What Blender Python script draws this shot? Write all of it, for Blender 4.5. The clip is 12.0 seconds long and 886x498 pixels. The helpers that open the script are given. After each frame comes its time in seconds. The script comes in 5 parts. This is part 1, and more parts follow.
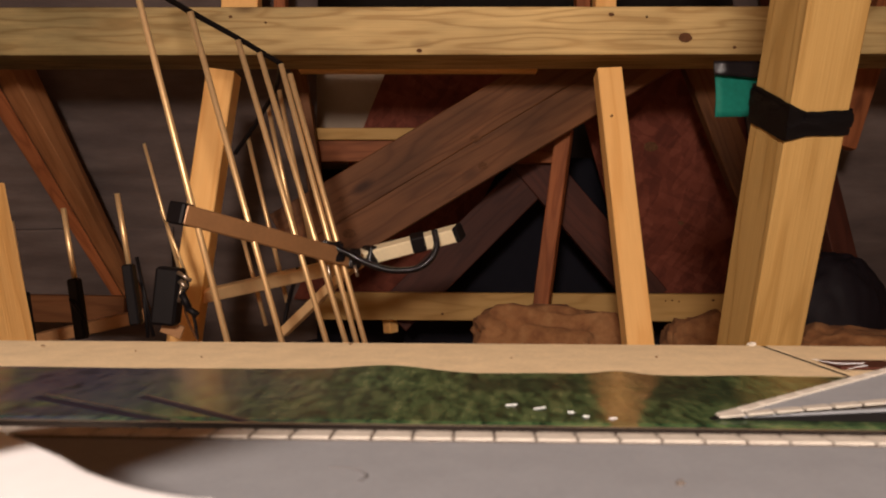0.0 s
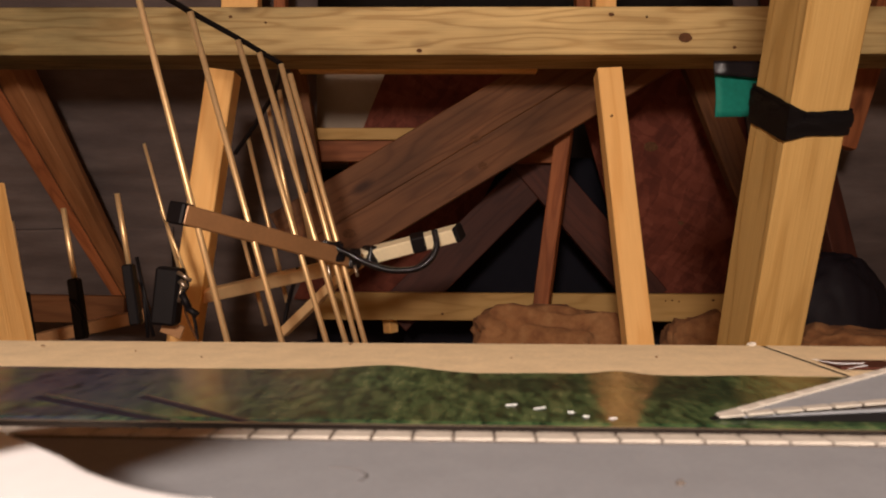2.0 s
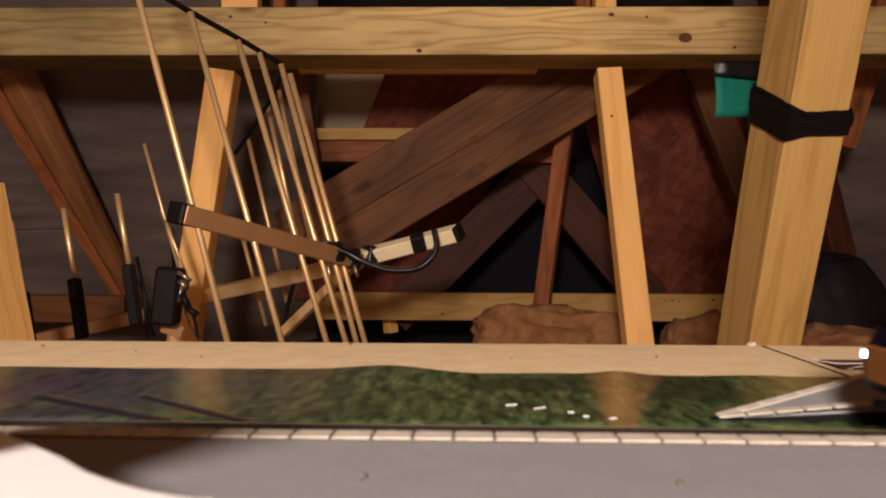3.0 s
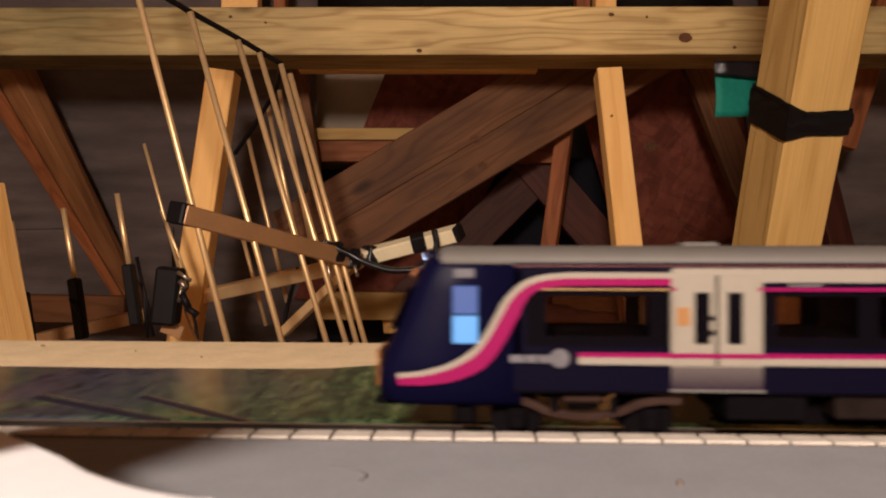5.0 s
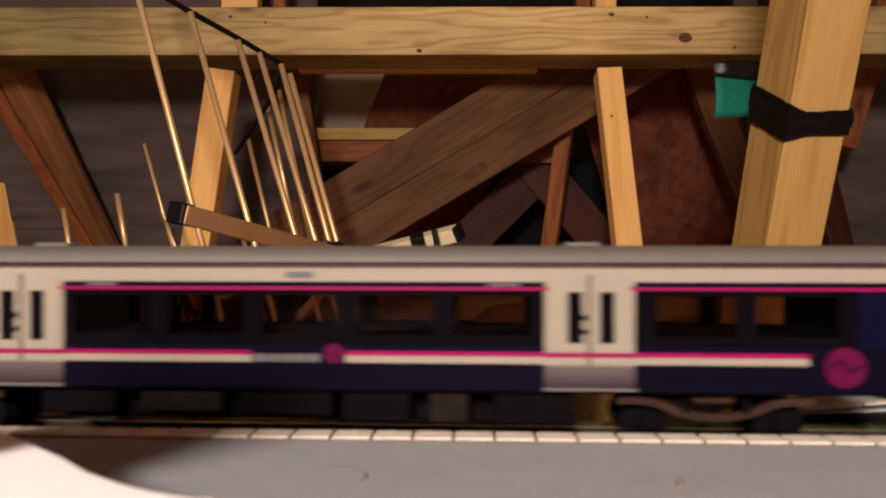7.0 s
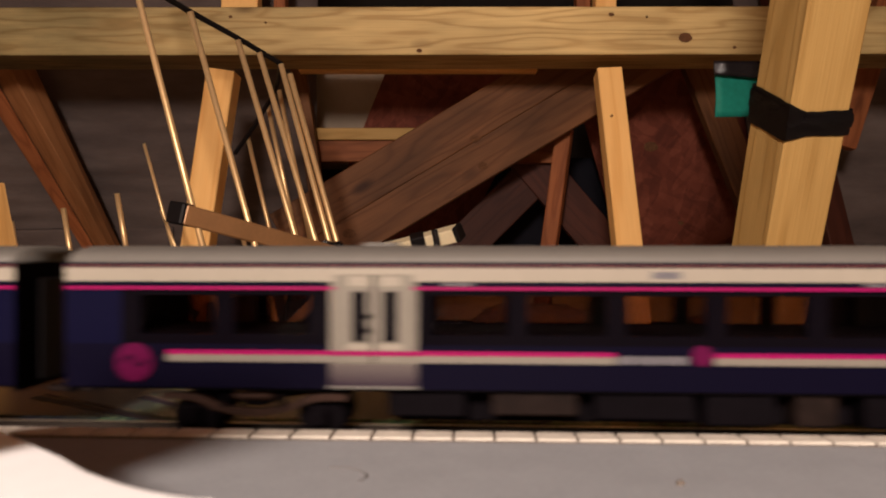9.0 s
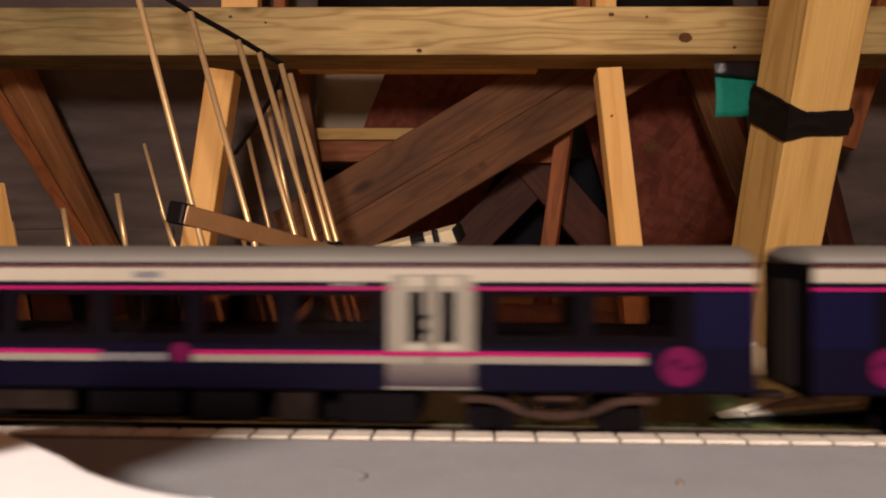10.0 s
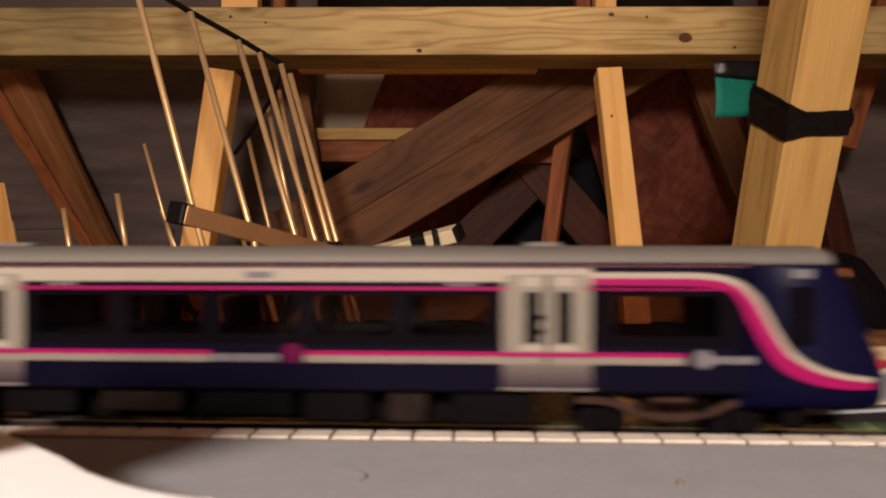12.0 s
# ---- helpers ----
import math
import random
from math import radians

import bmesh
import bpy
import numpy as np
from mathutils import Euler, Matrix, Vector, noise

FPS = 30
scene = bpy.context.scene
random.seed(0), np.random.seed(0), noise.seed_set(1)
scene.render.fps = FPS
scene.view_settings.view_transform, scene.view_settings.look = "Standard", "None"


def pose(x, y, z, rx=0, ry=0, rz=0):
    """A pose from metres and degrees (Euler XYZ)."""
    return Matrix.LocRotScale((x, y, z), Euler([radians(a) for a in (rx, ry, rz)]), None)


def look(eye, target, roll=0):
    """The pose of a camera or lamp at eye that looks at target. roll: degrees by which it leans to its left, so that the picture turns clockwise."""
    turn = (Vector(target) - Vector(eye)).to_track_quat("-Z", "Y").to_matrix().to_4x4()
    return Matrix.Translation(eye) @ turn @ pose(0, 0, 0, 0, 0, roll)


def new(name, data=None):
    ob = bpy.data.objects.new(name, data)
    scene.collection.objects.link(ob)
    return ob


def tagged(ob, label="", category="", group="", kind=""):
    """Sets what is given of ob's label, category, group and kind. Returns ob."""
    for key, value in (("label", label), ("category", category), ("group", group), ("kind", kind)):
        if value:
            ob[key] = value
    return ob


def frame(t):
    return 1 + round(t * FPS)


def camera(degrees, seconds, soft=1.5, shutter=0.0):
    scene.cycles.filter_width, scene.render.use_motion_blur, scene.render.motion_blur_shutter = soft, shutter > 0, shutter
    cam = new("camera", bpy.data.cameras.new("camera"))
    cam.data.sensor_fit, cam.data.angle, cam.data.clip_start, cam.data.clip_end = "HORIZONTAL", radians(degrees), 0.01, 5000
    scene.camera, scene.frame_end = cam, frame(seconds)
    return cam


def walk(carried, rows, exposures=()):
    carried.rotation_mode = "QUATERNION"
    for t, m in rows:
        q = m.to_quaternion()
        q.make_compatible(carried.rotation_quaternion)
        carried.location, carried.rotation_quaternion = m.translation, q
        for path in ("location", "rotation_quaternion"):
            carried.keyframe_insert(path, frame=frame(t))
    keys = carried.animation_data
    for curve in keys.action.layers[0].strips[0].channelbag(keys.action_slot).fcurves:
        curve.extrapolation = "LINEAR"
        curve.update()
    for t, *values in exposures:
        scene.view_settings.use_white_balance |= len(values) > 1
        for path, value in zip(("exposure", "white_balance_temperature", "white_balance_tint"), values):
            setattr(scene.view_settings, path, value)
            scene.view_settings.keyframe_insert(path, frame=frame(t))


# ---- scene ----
# ---- camera: a phone standing on the model platform, quite still ----
cam = camera(60, 12.0, soft=2.0, shutter=0.8)
cam.data.dof.use_dof, cam.data.dof.focus_distance, cam.data.dof.aperture_fstop = True, 1.6, 30.0
EYE = (0.0, 0.0, 0.054)
AIM = (0.0, 1.0, 0.054)
walk(cam, [(0.0, look(EYE, AIM)), (12.0, look(EYE, AIM))])

# ---- light: one warm bulb in the loft, over and behind the camera ----
scene.view_settings.exposure = 0.0
world = bpy.data.worlds.new("loft_dark")
scene.world = world
world.use_nodes = True
world.node_tree.nodes["Background"].inputs[0].default_value = (1.0, 0.8, 0.6, 1)
world.node_tree.nodes["Background"].inputs[1].default_value = 0.02
BULB = (-0.2, -0.95, 0.55)
bulb = bpy.data.lights.new("bulb_light", "POINT")
bulb.energy, bulb.color, bulb.shadow_soft_size = 150.0, (1.0, 0.815, 0.71), 0.11
new("bulb_light", bulb).location = BULB


# ---- materials ----
def nodes(name):
    m = bpy.data.materials.new(name)
    m.use_nodes = True
    t = m.node_tree
    return m, t, t.nodes["Principled BSDF"]


def plain(name, col, rough=0.5, metal=0.0, vary=0.12, scale=40.0, bump=0.0, emit=None, strength=0.0, coat=0.0, spec=0.5):
    """A surface with slight mottling at two scales."""
    m, t, b = nodes(name)
    co = t.nodes.new("ShaderNodeTexCoord")
    n1, n2 = t.nodes.new("ShaderNodeTexNoise"), t.nodes.new("ShaderNodeTexNoise")
    n1.inputs["Scale"].default_value, n2.inputs["Scale"].default_value = scale, scale * 7
    n1.inputs["Detail"].default_value = n2.inputs["Detail"].default_value = 3
    mul = t.nodes.new("ShaderNodeMath")
    mul.operation = "ADD"
    ramp = t.nodes.new("ShaderNodeMapRange")
    ramp.inputs["From Min"].default_value, ramp.inputs["From Max"].default_value = 0.6, 1.4
    ramp.inputs["To Min"].default_value, ramp.inputs["To Max"].default_value = 1 - vary, 1 + vary
    sc = t.nodes.new("ShaderNodeVectorMath")
    sc.operation = "SCALE"
    sc.inputs[0].default_value = col
    for n in (n1, n2):
        t.links.new(co.outputs["Object"], n.inputs["Vector"])
    t.links.new(n1.outputs["Fac"], mul.inputs[0])
    t.links.new(n2.outputs["Fac"], mul.inputs[1])
    t.links.new(mul.outputs[0], ramp.inputs["Value"])
    t.links.new(ramp.outputs[0], sc.inputs["Scale"])
    t.links.new(sc.outputs[0], b.inputs["Base Color"])
    b.inputs["Roughness"].default_value, b.inputs["Metallic"].default_value = rough, metal
    b.inputs["Coat Weight"].default_value, b.inputs["Specular IOR Level"].default_value = coat, spec
    if bump:
        bn = t.nodes.new("ShaderNodeBump")
        bn.inputs["Strength"].default_value, bn.inputs["Distance"].default_value = 0.6, bump
        t.links.new(mul.outputs[0], bn.inputs["Height"])
        t.links.new(bn.outputs[0], b.inputs["Normal"])
    if emit:
        b.inputs["Emission Color"].default_value = (*emit, 1)
        b.inputs["Emission Strength"].default_value = strength
    return m


def wood(name, light, dark, rough=0.6, rings=9.0, knots=0.35, stain=0.25, end_tint=None):
    """Sawn softwood: long growth-ring bands along the timber, fine fibres, knots and stains."""
    m, t, b = nodes(name)
    b.inputs["Specular IOR Level"].default_value = 0.2
    co = t.nodes.new("ShaderNodeTexCoord")
    info = t.nodes.new("ShaderNodeObjectInfo")
    off = t.nodes.new("ShaderNodeVectorMath")
    off.operation = "SCALE"
    off.inputs[0].default_value = (37.0, 19.0, 23.0)
    t.links.new(info.outputs["Random"], off.inputs["Scale"])
    add = t.nodes.new("ShaderNodeVectorMath")
    t.links.new(co.outputs["Object"], add.inputs[0])
    t.links.new(off.outputs[0], add.inputs[1])

    def noise_at(sx, sy, sz, detail=3.0, rough_n=0.55, dist=0.0):
        mp = t.nodes.new("ShaderNodeMapping")
        mp.inputs["Scale"].default_value = (sx, sy, sz)
        n = t.nodes.new("ShaderNodeTexNoise")
        n.inputs["Scale"].default_value, n.inputs["Detail"].default_value = 1.0, detail
        n.inputs["Roughness"].default_value, n.inputs["Distortion"].default_value = rough_n, dist
        t.links.new(add.outputs[0], mp.inputs["Vector"])
        t.links.new(mp.outputs[0], n.inputs["Vector"])
        return n.outputs["Fac"]

    def math_node(op, a, c):
        n = t.nodes.new("ShaderNodeMath")
        n.operation = op
        for i, v in enumerate((a, c)):
            if isinstance(v, (int, float)):
                n.inputs[i].default_value = v
            else:
                t.links.new(v, n.inputs[i])
        return n.outputs[0]

    field = noise_at(1.6, 14, 14, 2.0)
    saw = math_node("MULTIPLY", field, rings)
    ring = math_node("PINGPONG", saw, 0.5)
    fibre = noise_at(9, 420, 420, 2.0)
    broad = noise_at(2.5, 9, 9, 4.0)
    late = math_node("POWER", math_node("MULTIPLY", ring, 2.0), 3.0)
    v1 = math_node("MULTIPLY", late, 0.62)
    v2 = math_node("MULTIPLY", fibre, 0.75)
    mixv = math_node("ADD", v1, v2)
    ramp = t.nodes.new("ShaderNodeValToRGB")
    ramp.color_ramp.elements[0].position, ramp.color_ramp.elements[1].position = 0.15, 0.85
    ramp.color_ramp.elements[0].color, ramp.color_ramp.elements[1].color = (*light, 1), (*dark, 1)
    t.links.new(mixv, ramp.inputs["Fac"])
    # knots
    vor = t.nodes.new("ShaderNodeTexVoronoi")
    mp = t.nodes.new("ShaderNodeMapping")
    mp.inputs["Scale"].default_value = (3.2, 7.5, 7.5)
    t.links.new(add.outputs[0], mp.inputs["Vector"])
    t.links.new(mp.outputs[0], vor.inputs["Vector"])
    vor.inputs["Scale"].default_value = 1.0
    kn = t.nodes.new("ShaderNodeMapRange")
    kn.inputs["From Min"].default_value, kn.inputs["From Max"].default_value = 0.05, 0.13
    kn.inputs["To Min"].default_value, kn.inputs["To Max"].default_value = knots * 1.8, 0.0
    t.links.new(vor.outputs["Distance"], kn.inputs["Value"])
    mix = t.nodes.new("ShaderNodeMix")
    mix.data_type = "RGBA"
    mix.inputs[7].default_value = (dark[0] * 0.35, dark[1] * 0.28, dark[2] * 0.25, 1)
    t.links.new(kn.outputs[0], mix.inputs[0])
    t.links.new(ramp.outputs[0], mix.inputs[6])
    st = t.nodes.new("ShaderNodeMapRange")
    st.inputs["From Min"].default_value, st.inputs["From Max"].default_value = 0.35, 0.7
    st.inputs["To Min"].default_value, st.inputs["To Max"].default_value = 1 + stain * 0.4, 1 - stain
    t.links.new(broad, st.inputs["Value"])
    sc = t.nodes.new("ShaderNodeVectorMath")
    sc.operation = "SCALE"
    t.links.new(mix.outputs[2], sc.inputs[0])
    t.links.new(st.outputs[0], sc.inputs["Scale"])
    out = sc.outputs[0]
    if end_tint:
        # patchy dull grey tint, heaviest away from the timber's middle
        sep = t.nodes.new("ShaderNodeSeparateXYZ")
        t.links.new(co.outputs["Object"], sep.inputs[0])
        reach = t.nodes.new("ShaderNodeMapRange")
        reach.inputs["From Min"].default_value, reach.inputs["From Max"].default_value = end_tint[1], end_tint[2]
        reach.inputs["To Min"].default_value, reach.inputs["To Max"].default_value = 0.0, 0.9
        off_mid = math_node("ABSOLUTE", math_node("SUBTRACT", sep.outputs[0], end_tint[0]), 0.0)
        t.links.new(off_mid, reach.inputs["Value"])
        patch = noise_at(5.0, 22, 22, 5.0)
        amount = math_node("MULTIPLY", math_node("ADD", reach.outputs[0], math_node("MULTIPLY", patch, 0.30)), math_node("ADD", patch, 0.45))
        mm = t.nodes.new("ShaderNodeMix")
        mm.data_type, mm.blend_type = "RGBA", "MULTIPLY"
        mm.inputs[7].default_value = (*end_tint[3], 1)
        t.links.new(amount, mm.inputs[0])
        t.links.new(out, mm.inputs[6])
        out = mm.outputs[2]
    t.links.new(out, b.inputs["Base Color"])
    b.inputs["Roughness"].default_value = rough
    bn = t.nodes.new("ShaderNodeBump")
    bn.inputs["Strength"].default_value, bn.inputs["Distance"].default_value = 0.35, 0.0015
    t.links.new(mixv, bn.inputs["Height"])
    t.links.new(bn.outputs[0], b.inputs["Normal"])
    return m


def two_tone(name, cols, scale, detail=6.0, rough=0.6, bump=0.001, stretch=(1, 1, 1), coords="Object", spec=0.5, distortion=0.0, coat=0.0):
    """Noise through a colour ramp of several colours."""
    m, t, b = nodes(name)
    co = t.nodes.new("ShaderNodeTexCoord")
    mp = t.nodes.new("ShaderNodeMapping")
    mp.inputs["Scale"].default_value = stretch
    n = t.nodes.new("ShaderNodeTexNoise")
    n.inputs["Scale"].default_value, n.inputs["Detail"].default_value = scale, detail
    n.inputs["Roughness"].default_value, n.inputs["Distortion"].default_value = 0.65, distortion
    ramp = t.nodes.new("ShaderNodeValToRGB")
    el = ramp.color_ramp.elements
    while len(el) < len(cols):
        el.new(0.5)
    for i, c in enumerate(cols):
        el[i].position = 0.3 + 0.4 * i / (len(cols) - 1)
        el[i].color = (*c, 1)
    t.links.new(co.outputs[coords], mp.inputs["Vector"])
    t.links.new(mp.outputs[0], n.inputs["Vector"])
    t.links.new(n.outputs["Fac"], ramp.inputs["Fac"])
    t.links.new(ramp.outputs[0], b.inputs["Base Color"])
    b.inputs["Roughness"].default_value = rough
    b.inputs["Specular IOR Level"].default_value = spec
    b.inputs["Coat Weight"].default_value = coat
    if bump:
        bn = t.nodes.new("ShaderNodeBump")
        bn.inputs["Strength"].default_value, bn.inputs["Distance"].default_value = 0.5, bump
        t.links.new(n.outputs["Fac"], bn.inputs["Height"])
        t.links.new(bn.outputs[0], b.inputs["Normal"])
    return m


def tinted_glass(name, col, gloss=0.06):
    m, t, b = nodes(name)
    t.nodes.remove(b)
    tr, gl, mx = (t.nodes.new(k) for k in ("ShaderNodeBsdfTransparent", "ShaderNodeBsdfGlossy", "ShaderNodeMixShader"))
    fr = t.nodes.new("ShaderNodeFresnel")
    fr.inputs[0].default_value = 1.09
    tr.inputs[0].default_value = (*col, 1)
    gl.inputs["Roughness"].default_value = gloss
    t.links.new(fr.outputs[0], mx.inputs[0])
    t.links.new(tr.outputs[0], mx.inputs[1])
    t.links.new(gl.outputs[0], mx.inputs[2])
    t.links.new(mx.outputs[0], t.nodes["Material Output"].inputs[0])
    return m


def flakes(name, cols):
    """Strand board: overlapping pressed flakes of differing tone."""
    m, t, b = nodes(name)
    co = t.nodes.new("ShaderNodeTexCoord")
    outs = []
    for k, (rot, sx, sz) in enumerate(((0.5, 16, 55), (-0.9, 14, 60), (1.7, 20, 48))):
        mp = t.nodes.new("ShaderNodeMapping")
        mp.vector_type = "TEXTURE"
        mp.inputs["Rotation"].default_value, mp.inputs["Scale"].default_value = (0, rot, 0), (1 / sx, 1 / 6, 1 / sz)
        mp.inputs["Location"].default_value = (k * 3.7, k * 1.3, 0)
        v = t.nodes.new("ShaderNodeTexVoronoi")
        v.inputs["Scale"].default_value = 1.0
        t.links.new(co.outputs["Object"], mp.inputs["Vector"])
        t.links.new(mp.outputs[0], v.inputs["Vector"])
        sep = t.nodes.new("ShaderNodeSeparateColor")
        t.links.new(v.outputs["Color"], sep.inputs[0])
        outs.append(sep.outputs[0])
    n = t.nodes.new("ShaderNodeTexNoise")
    n.inputs["Scale"].default_value, n.inputs["Detail"].default_value = 6.0, 5.0
    t.links.new(co.outputs["Object"], n.inputs["Vector"])
    outs.append(n.outputs["Fac"])
    acc = outs[0]
    for o in outs[1:]:
        ad = t.nodes.new("ShaderNodeMath")
        ad.operation = "ADD"
        t.links.new(acc, ad.inputs[0])
        t.links.new(o, ad.inputs[1])
        acc = ad.outputs[0]
    mr = t.nodes.new("ShaderNodeMapRange")
    mr.inputs["From Min"].default_value, mr.inputs["From Max"].default_value = 0.9, 3.1
    t.links.new(acc, mr.inputs["Value"])
    ramp = t.nodes.new("ShaderNodeValToRGB")
    el = ramp.color_ramp.elements
    el.new(0.5)
    for e, c, p in zip(el, cols, (0.1, 0.5, 0.95)):
        e.color, e.position = (*c, 1), p
    t.links.new(mr.outputs[0], ramp.inputs["Fac"])
    t.links.new(ramp.outputs[0], b.inputs["Base Color"])
    b.inputs["Roughness"].default_value, b.inputs["Specular IOR Level"].default_value = 0.7, 0.15
    bn = t.nodes.new("ShaderNodeBump")
    bn.inputs["Strength"].default_value, bn.inputs["Distance"].default_value = 0.5, 0.002
    t.links.new(acc, bn.inputs["Height"])
    t.links.new(bn.outputs[0], b.inputs["Normal"])
    return m


def faded_door(name):
    """The livery's printed fade at the foot of a door: pale mauve down to dark mauve, in a dotted screen."""
    m, t, b = nodes(name)
    co, sep, mr = t.nodes.new("ShaderNodeTexCoord"), t.nodes.new("ShaderNodeSeparateXYZ"), t.nodes.new("ShaderNodeMapRange")
    n, ad, rp = t.nodes.new("ShaderNodeTexNoise"), t.nodes.new("ShaderNodeMath"), t.nodes.new("ShaderNodeValToRGB")
    n.inputs["Scale"].default_value = 900.0
    ad.operation = "MULTIPLY_ADD"
    ad.inputs[1].default_value = 0.35
    mr.inputs["From Min"].default_value, mr.inputs["From Max"].default_value = 0.0142, 0.0198
    mr.inputs["To Min"].default_value, mr.inputs["To Max"].default_value = -0.17, 0.83
    t.links.new(co.outputs["Object"], sep.inputs[0])
    t.links.new(co.outputs["Object"], n.inputs["Vector"])
    t.links.new(sep.outputs[2], mr.inputs["Value"])
    t.links.new(n.outputs["Fac"], ad.inputs[0])
    t.links.new(mr.outputs[0], ad.inputs[2])
    rp.color_ramp.elements[0].color, rp.color_ramp.elements[1].color = (0.022, 0.013, 0.022, 1), (0.090, 0.075, 0.070, 1)
    t.links.new(ad.outputs[0], rp.inputs["Fac"])
    t.links.new(rp.outputs[0], b.inputs["Base Color"])
    b.inputs["Roughness"].default_value, b.inputs["Specular IOR Level"].default_value = 0.45, 0.12
    return m


def printed_grass(name):
    """A photographic grass print: fine green stipple, dark and bluish drifts, a glossy face."""
    m, t, b = nodes(name)
    co = t.nodes.new("ShaderNodeTexCoord")

    def field(scale, detail, stretch, loc=0.0, rough=0.65):
        mp = t.nodes.new("ShaderNodeMapping")
        mp.inputs["Scale"].default_value, mp.inputs["Location"].default_value = stretch, (loc, loc, 0)
        n = t.nodes.new("ShaderNodeTexNoise")
        n.inputs["Scale"].default_value, n.inputs["Detail"].default_value, n.inputs["Roughness"].default_value = scale, detail, rough
        t.links.new(co.outputs["Object"], mp.inputs["Vector"])
        t.links.new(mp.outputs[0], n.inputs["Vector"])
        return n.outputs["Fac"]

    def ramp(fac, cols, lo=0.3, hi=0.7):
        rp = t.nodes.new("ShaderNodeValToRGB")
        el = rp.color_ramp.elements
        while len(el) < len(cols):
            el.new(0.5)
        for i, c in enumerate(cols):
            el[i].position, el[i].color = lo + (hi - lo) * i / (len(cols) - 1), (*c, 1)
        t.links.new(fac, rp.inputs["Fac"])
        return rp.outputs[0]

    def blend(fac, a, c):
        mx = t.nodes.new("ShaderNodeMix")
        mx.data_type = "RGBA"
        t.links.new(fac, mx.inputs[0])
        t.links.new(a, mx.inputs[6])
        t.links.new(c, mx.inputs[7])
        return mx.outputs[2]

    grass = ramp(field(240, 8, (1, 0.3, 1)), [(0.008, 0.019, 0.010), (0.030, 0.064, 0.026), (0.072, 0.118, 0.046), (0.14, 0.17, 0.075)], 0.36, 0.66)
    bluish = ramp(field(160, 8, (1, 0.3, 1), 3.0), [(0.014, 0.016, 0.03), (0.045, 0.045, 0.075), (0.085, 0.075, 0.085)], 0.34, 0.66)
    earth = ramp(field(120, 6, (1, 0.3, 1), 7.0), [(0.03, 0.02, 0.012), (0.08, 0.05, 0.025)])
    # bluish towards one end of the print, earth in drifts
    sep = t.nodes.new("ShaderNodeSeparateXYZ")
    t.links.new(co.outputs["Object"], sep.inputs[0])
    mr = t.nodes.new("ShaderNodeMapRange")
    mr.inputs["From Min"].default_value, mr.inputs["From Max"].default_value = -0.15, -0.01
    mr.inputs["To Min"].default_value, mr.inputs["To Max"].default_value = 0.95, 0.0
    t.links.new(sep.outputs[0], mr.inputs["Value"])
    drift = t.nodes.new("ShaderNodeMath")
    drift.operation = "MULTIPLY"
    dr = t.nodes.new("ShaderNodeMapRange")
    dr.inputs["From Min"].default_value, dr.inputs["From Max"].default_value = 0.30, 0.50
    t.links.new(field(26, 4, (1, 0.6, 1), 1.0), dr.inputs["Value"])
    t.links.new(mr.outputs[0], drift.inputs[0])
    t.links.new(dr.outputs[0], drift.inputs[1])
    er = t.nodes.new("ShaderNodeMapRange")
    er.inputs["From Min"].default_value, er.inputs["From Max"].default_value = 0.58, 0.72
    er.inputs["To Max"].default_value = 0.55
    t.links.new(field(24, 5, (0.8, 0.6, 1), 5.0), er.inputs["Value"])
    col = blend(er.outputs[0], blend(drift.outputs[0], grass, bluish), earth)
    def calc(op, a, c, e=0.0):
        n = t.nodes.new("ShaderNodeMath")
        n.operation = op
        for i, v in enumerate((a, c, e)):
            if isinstance(v, (int, float)):
                n.inputs[i].default_value = v
            else:
                t.links.new(v, n.inputs[i])
        return n.outputs[0]

    def within(v, lo, hi, soft):
        a = t.nodes.new("ShaderNodeMapRange")
        c = t.nodes.new("ShaderNodeMapRange")
        for q, e in ((a, lo), (c, hi)):
            q.interpolation_type = "SMOOTHSTEP"
            q.inputs["From Min"].default_value, q.inputs["From Max"].default_value = e - soft, e + soft
            t.links.new(v, q.inputs["Value"])
        return calc("SUBTRACT", a.outputs[0], c.outputs[0])

    # a tan patch that widens away from the track, dark green patches on both sides of it
    ragged = calc("MULTIPLY", calc("SUBTRACT", field(90, 4, (1, 0.5, 1), 9.0), 0.5), 0.012)
    x, y = calc("ADD", sep.outputs[0], ragged), sep.outputs[1]
    ahead = calc("SUBTRACT", y, 0.0285)
    across = calc("DIVIDE", calc("SUBTRACT", calc("SUBTRACT", x, 0.050), calc("MULTIPLY", ahead, 0.05)), calc("MULTIPLY_ADD", ahead, 0.236, 0.009))
    path = calc("MULTIPLY", within(across, 0.0, 1.0, 0.12), 0.8)
    tan = ramp(field(130, 6, (1, 0.4, 1), 11.0), [(0.09, 0.065, 0.025), (0.20, 0.125, 0.05), (0.30, 0.19, 0.085)])
    dark_a = calc("MULTIPLY", within(x, 0.004, 0.052, 0.004), within(y, 0.078, 0.106, 0.006))
    dark_b = calc("MULTIPLY", within(x, 0.070, 0.108, 0.004), within(y, 0.060, 0.112, 0.010))
    dark_patch = calc("MULTIPLY", calc("MAXIMUM", dark_a, dark_b), 0.7)
    dark_green = ramp(field(260, 6, (1, 0.4, 1), 13.0), [(0.004, 0.010, 0.008), (0.014, 0.028, 0.016), (0.03, 0.05, 0.022)])
    col = blend(path, blend(dark_patch, col, dark_green), tan)
    t.links.new(col, b.inputs["Base Color"])
    b.inputs["Roughness"].default_value, b.inputs["Specular IOR Level"].default_value = 0.2, 0.16
    return m


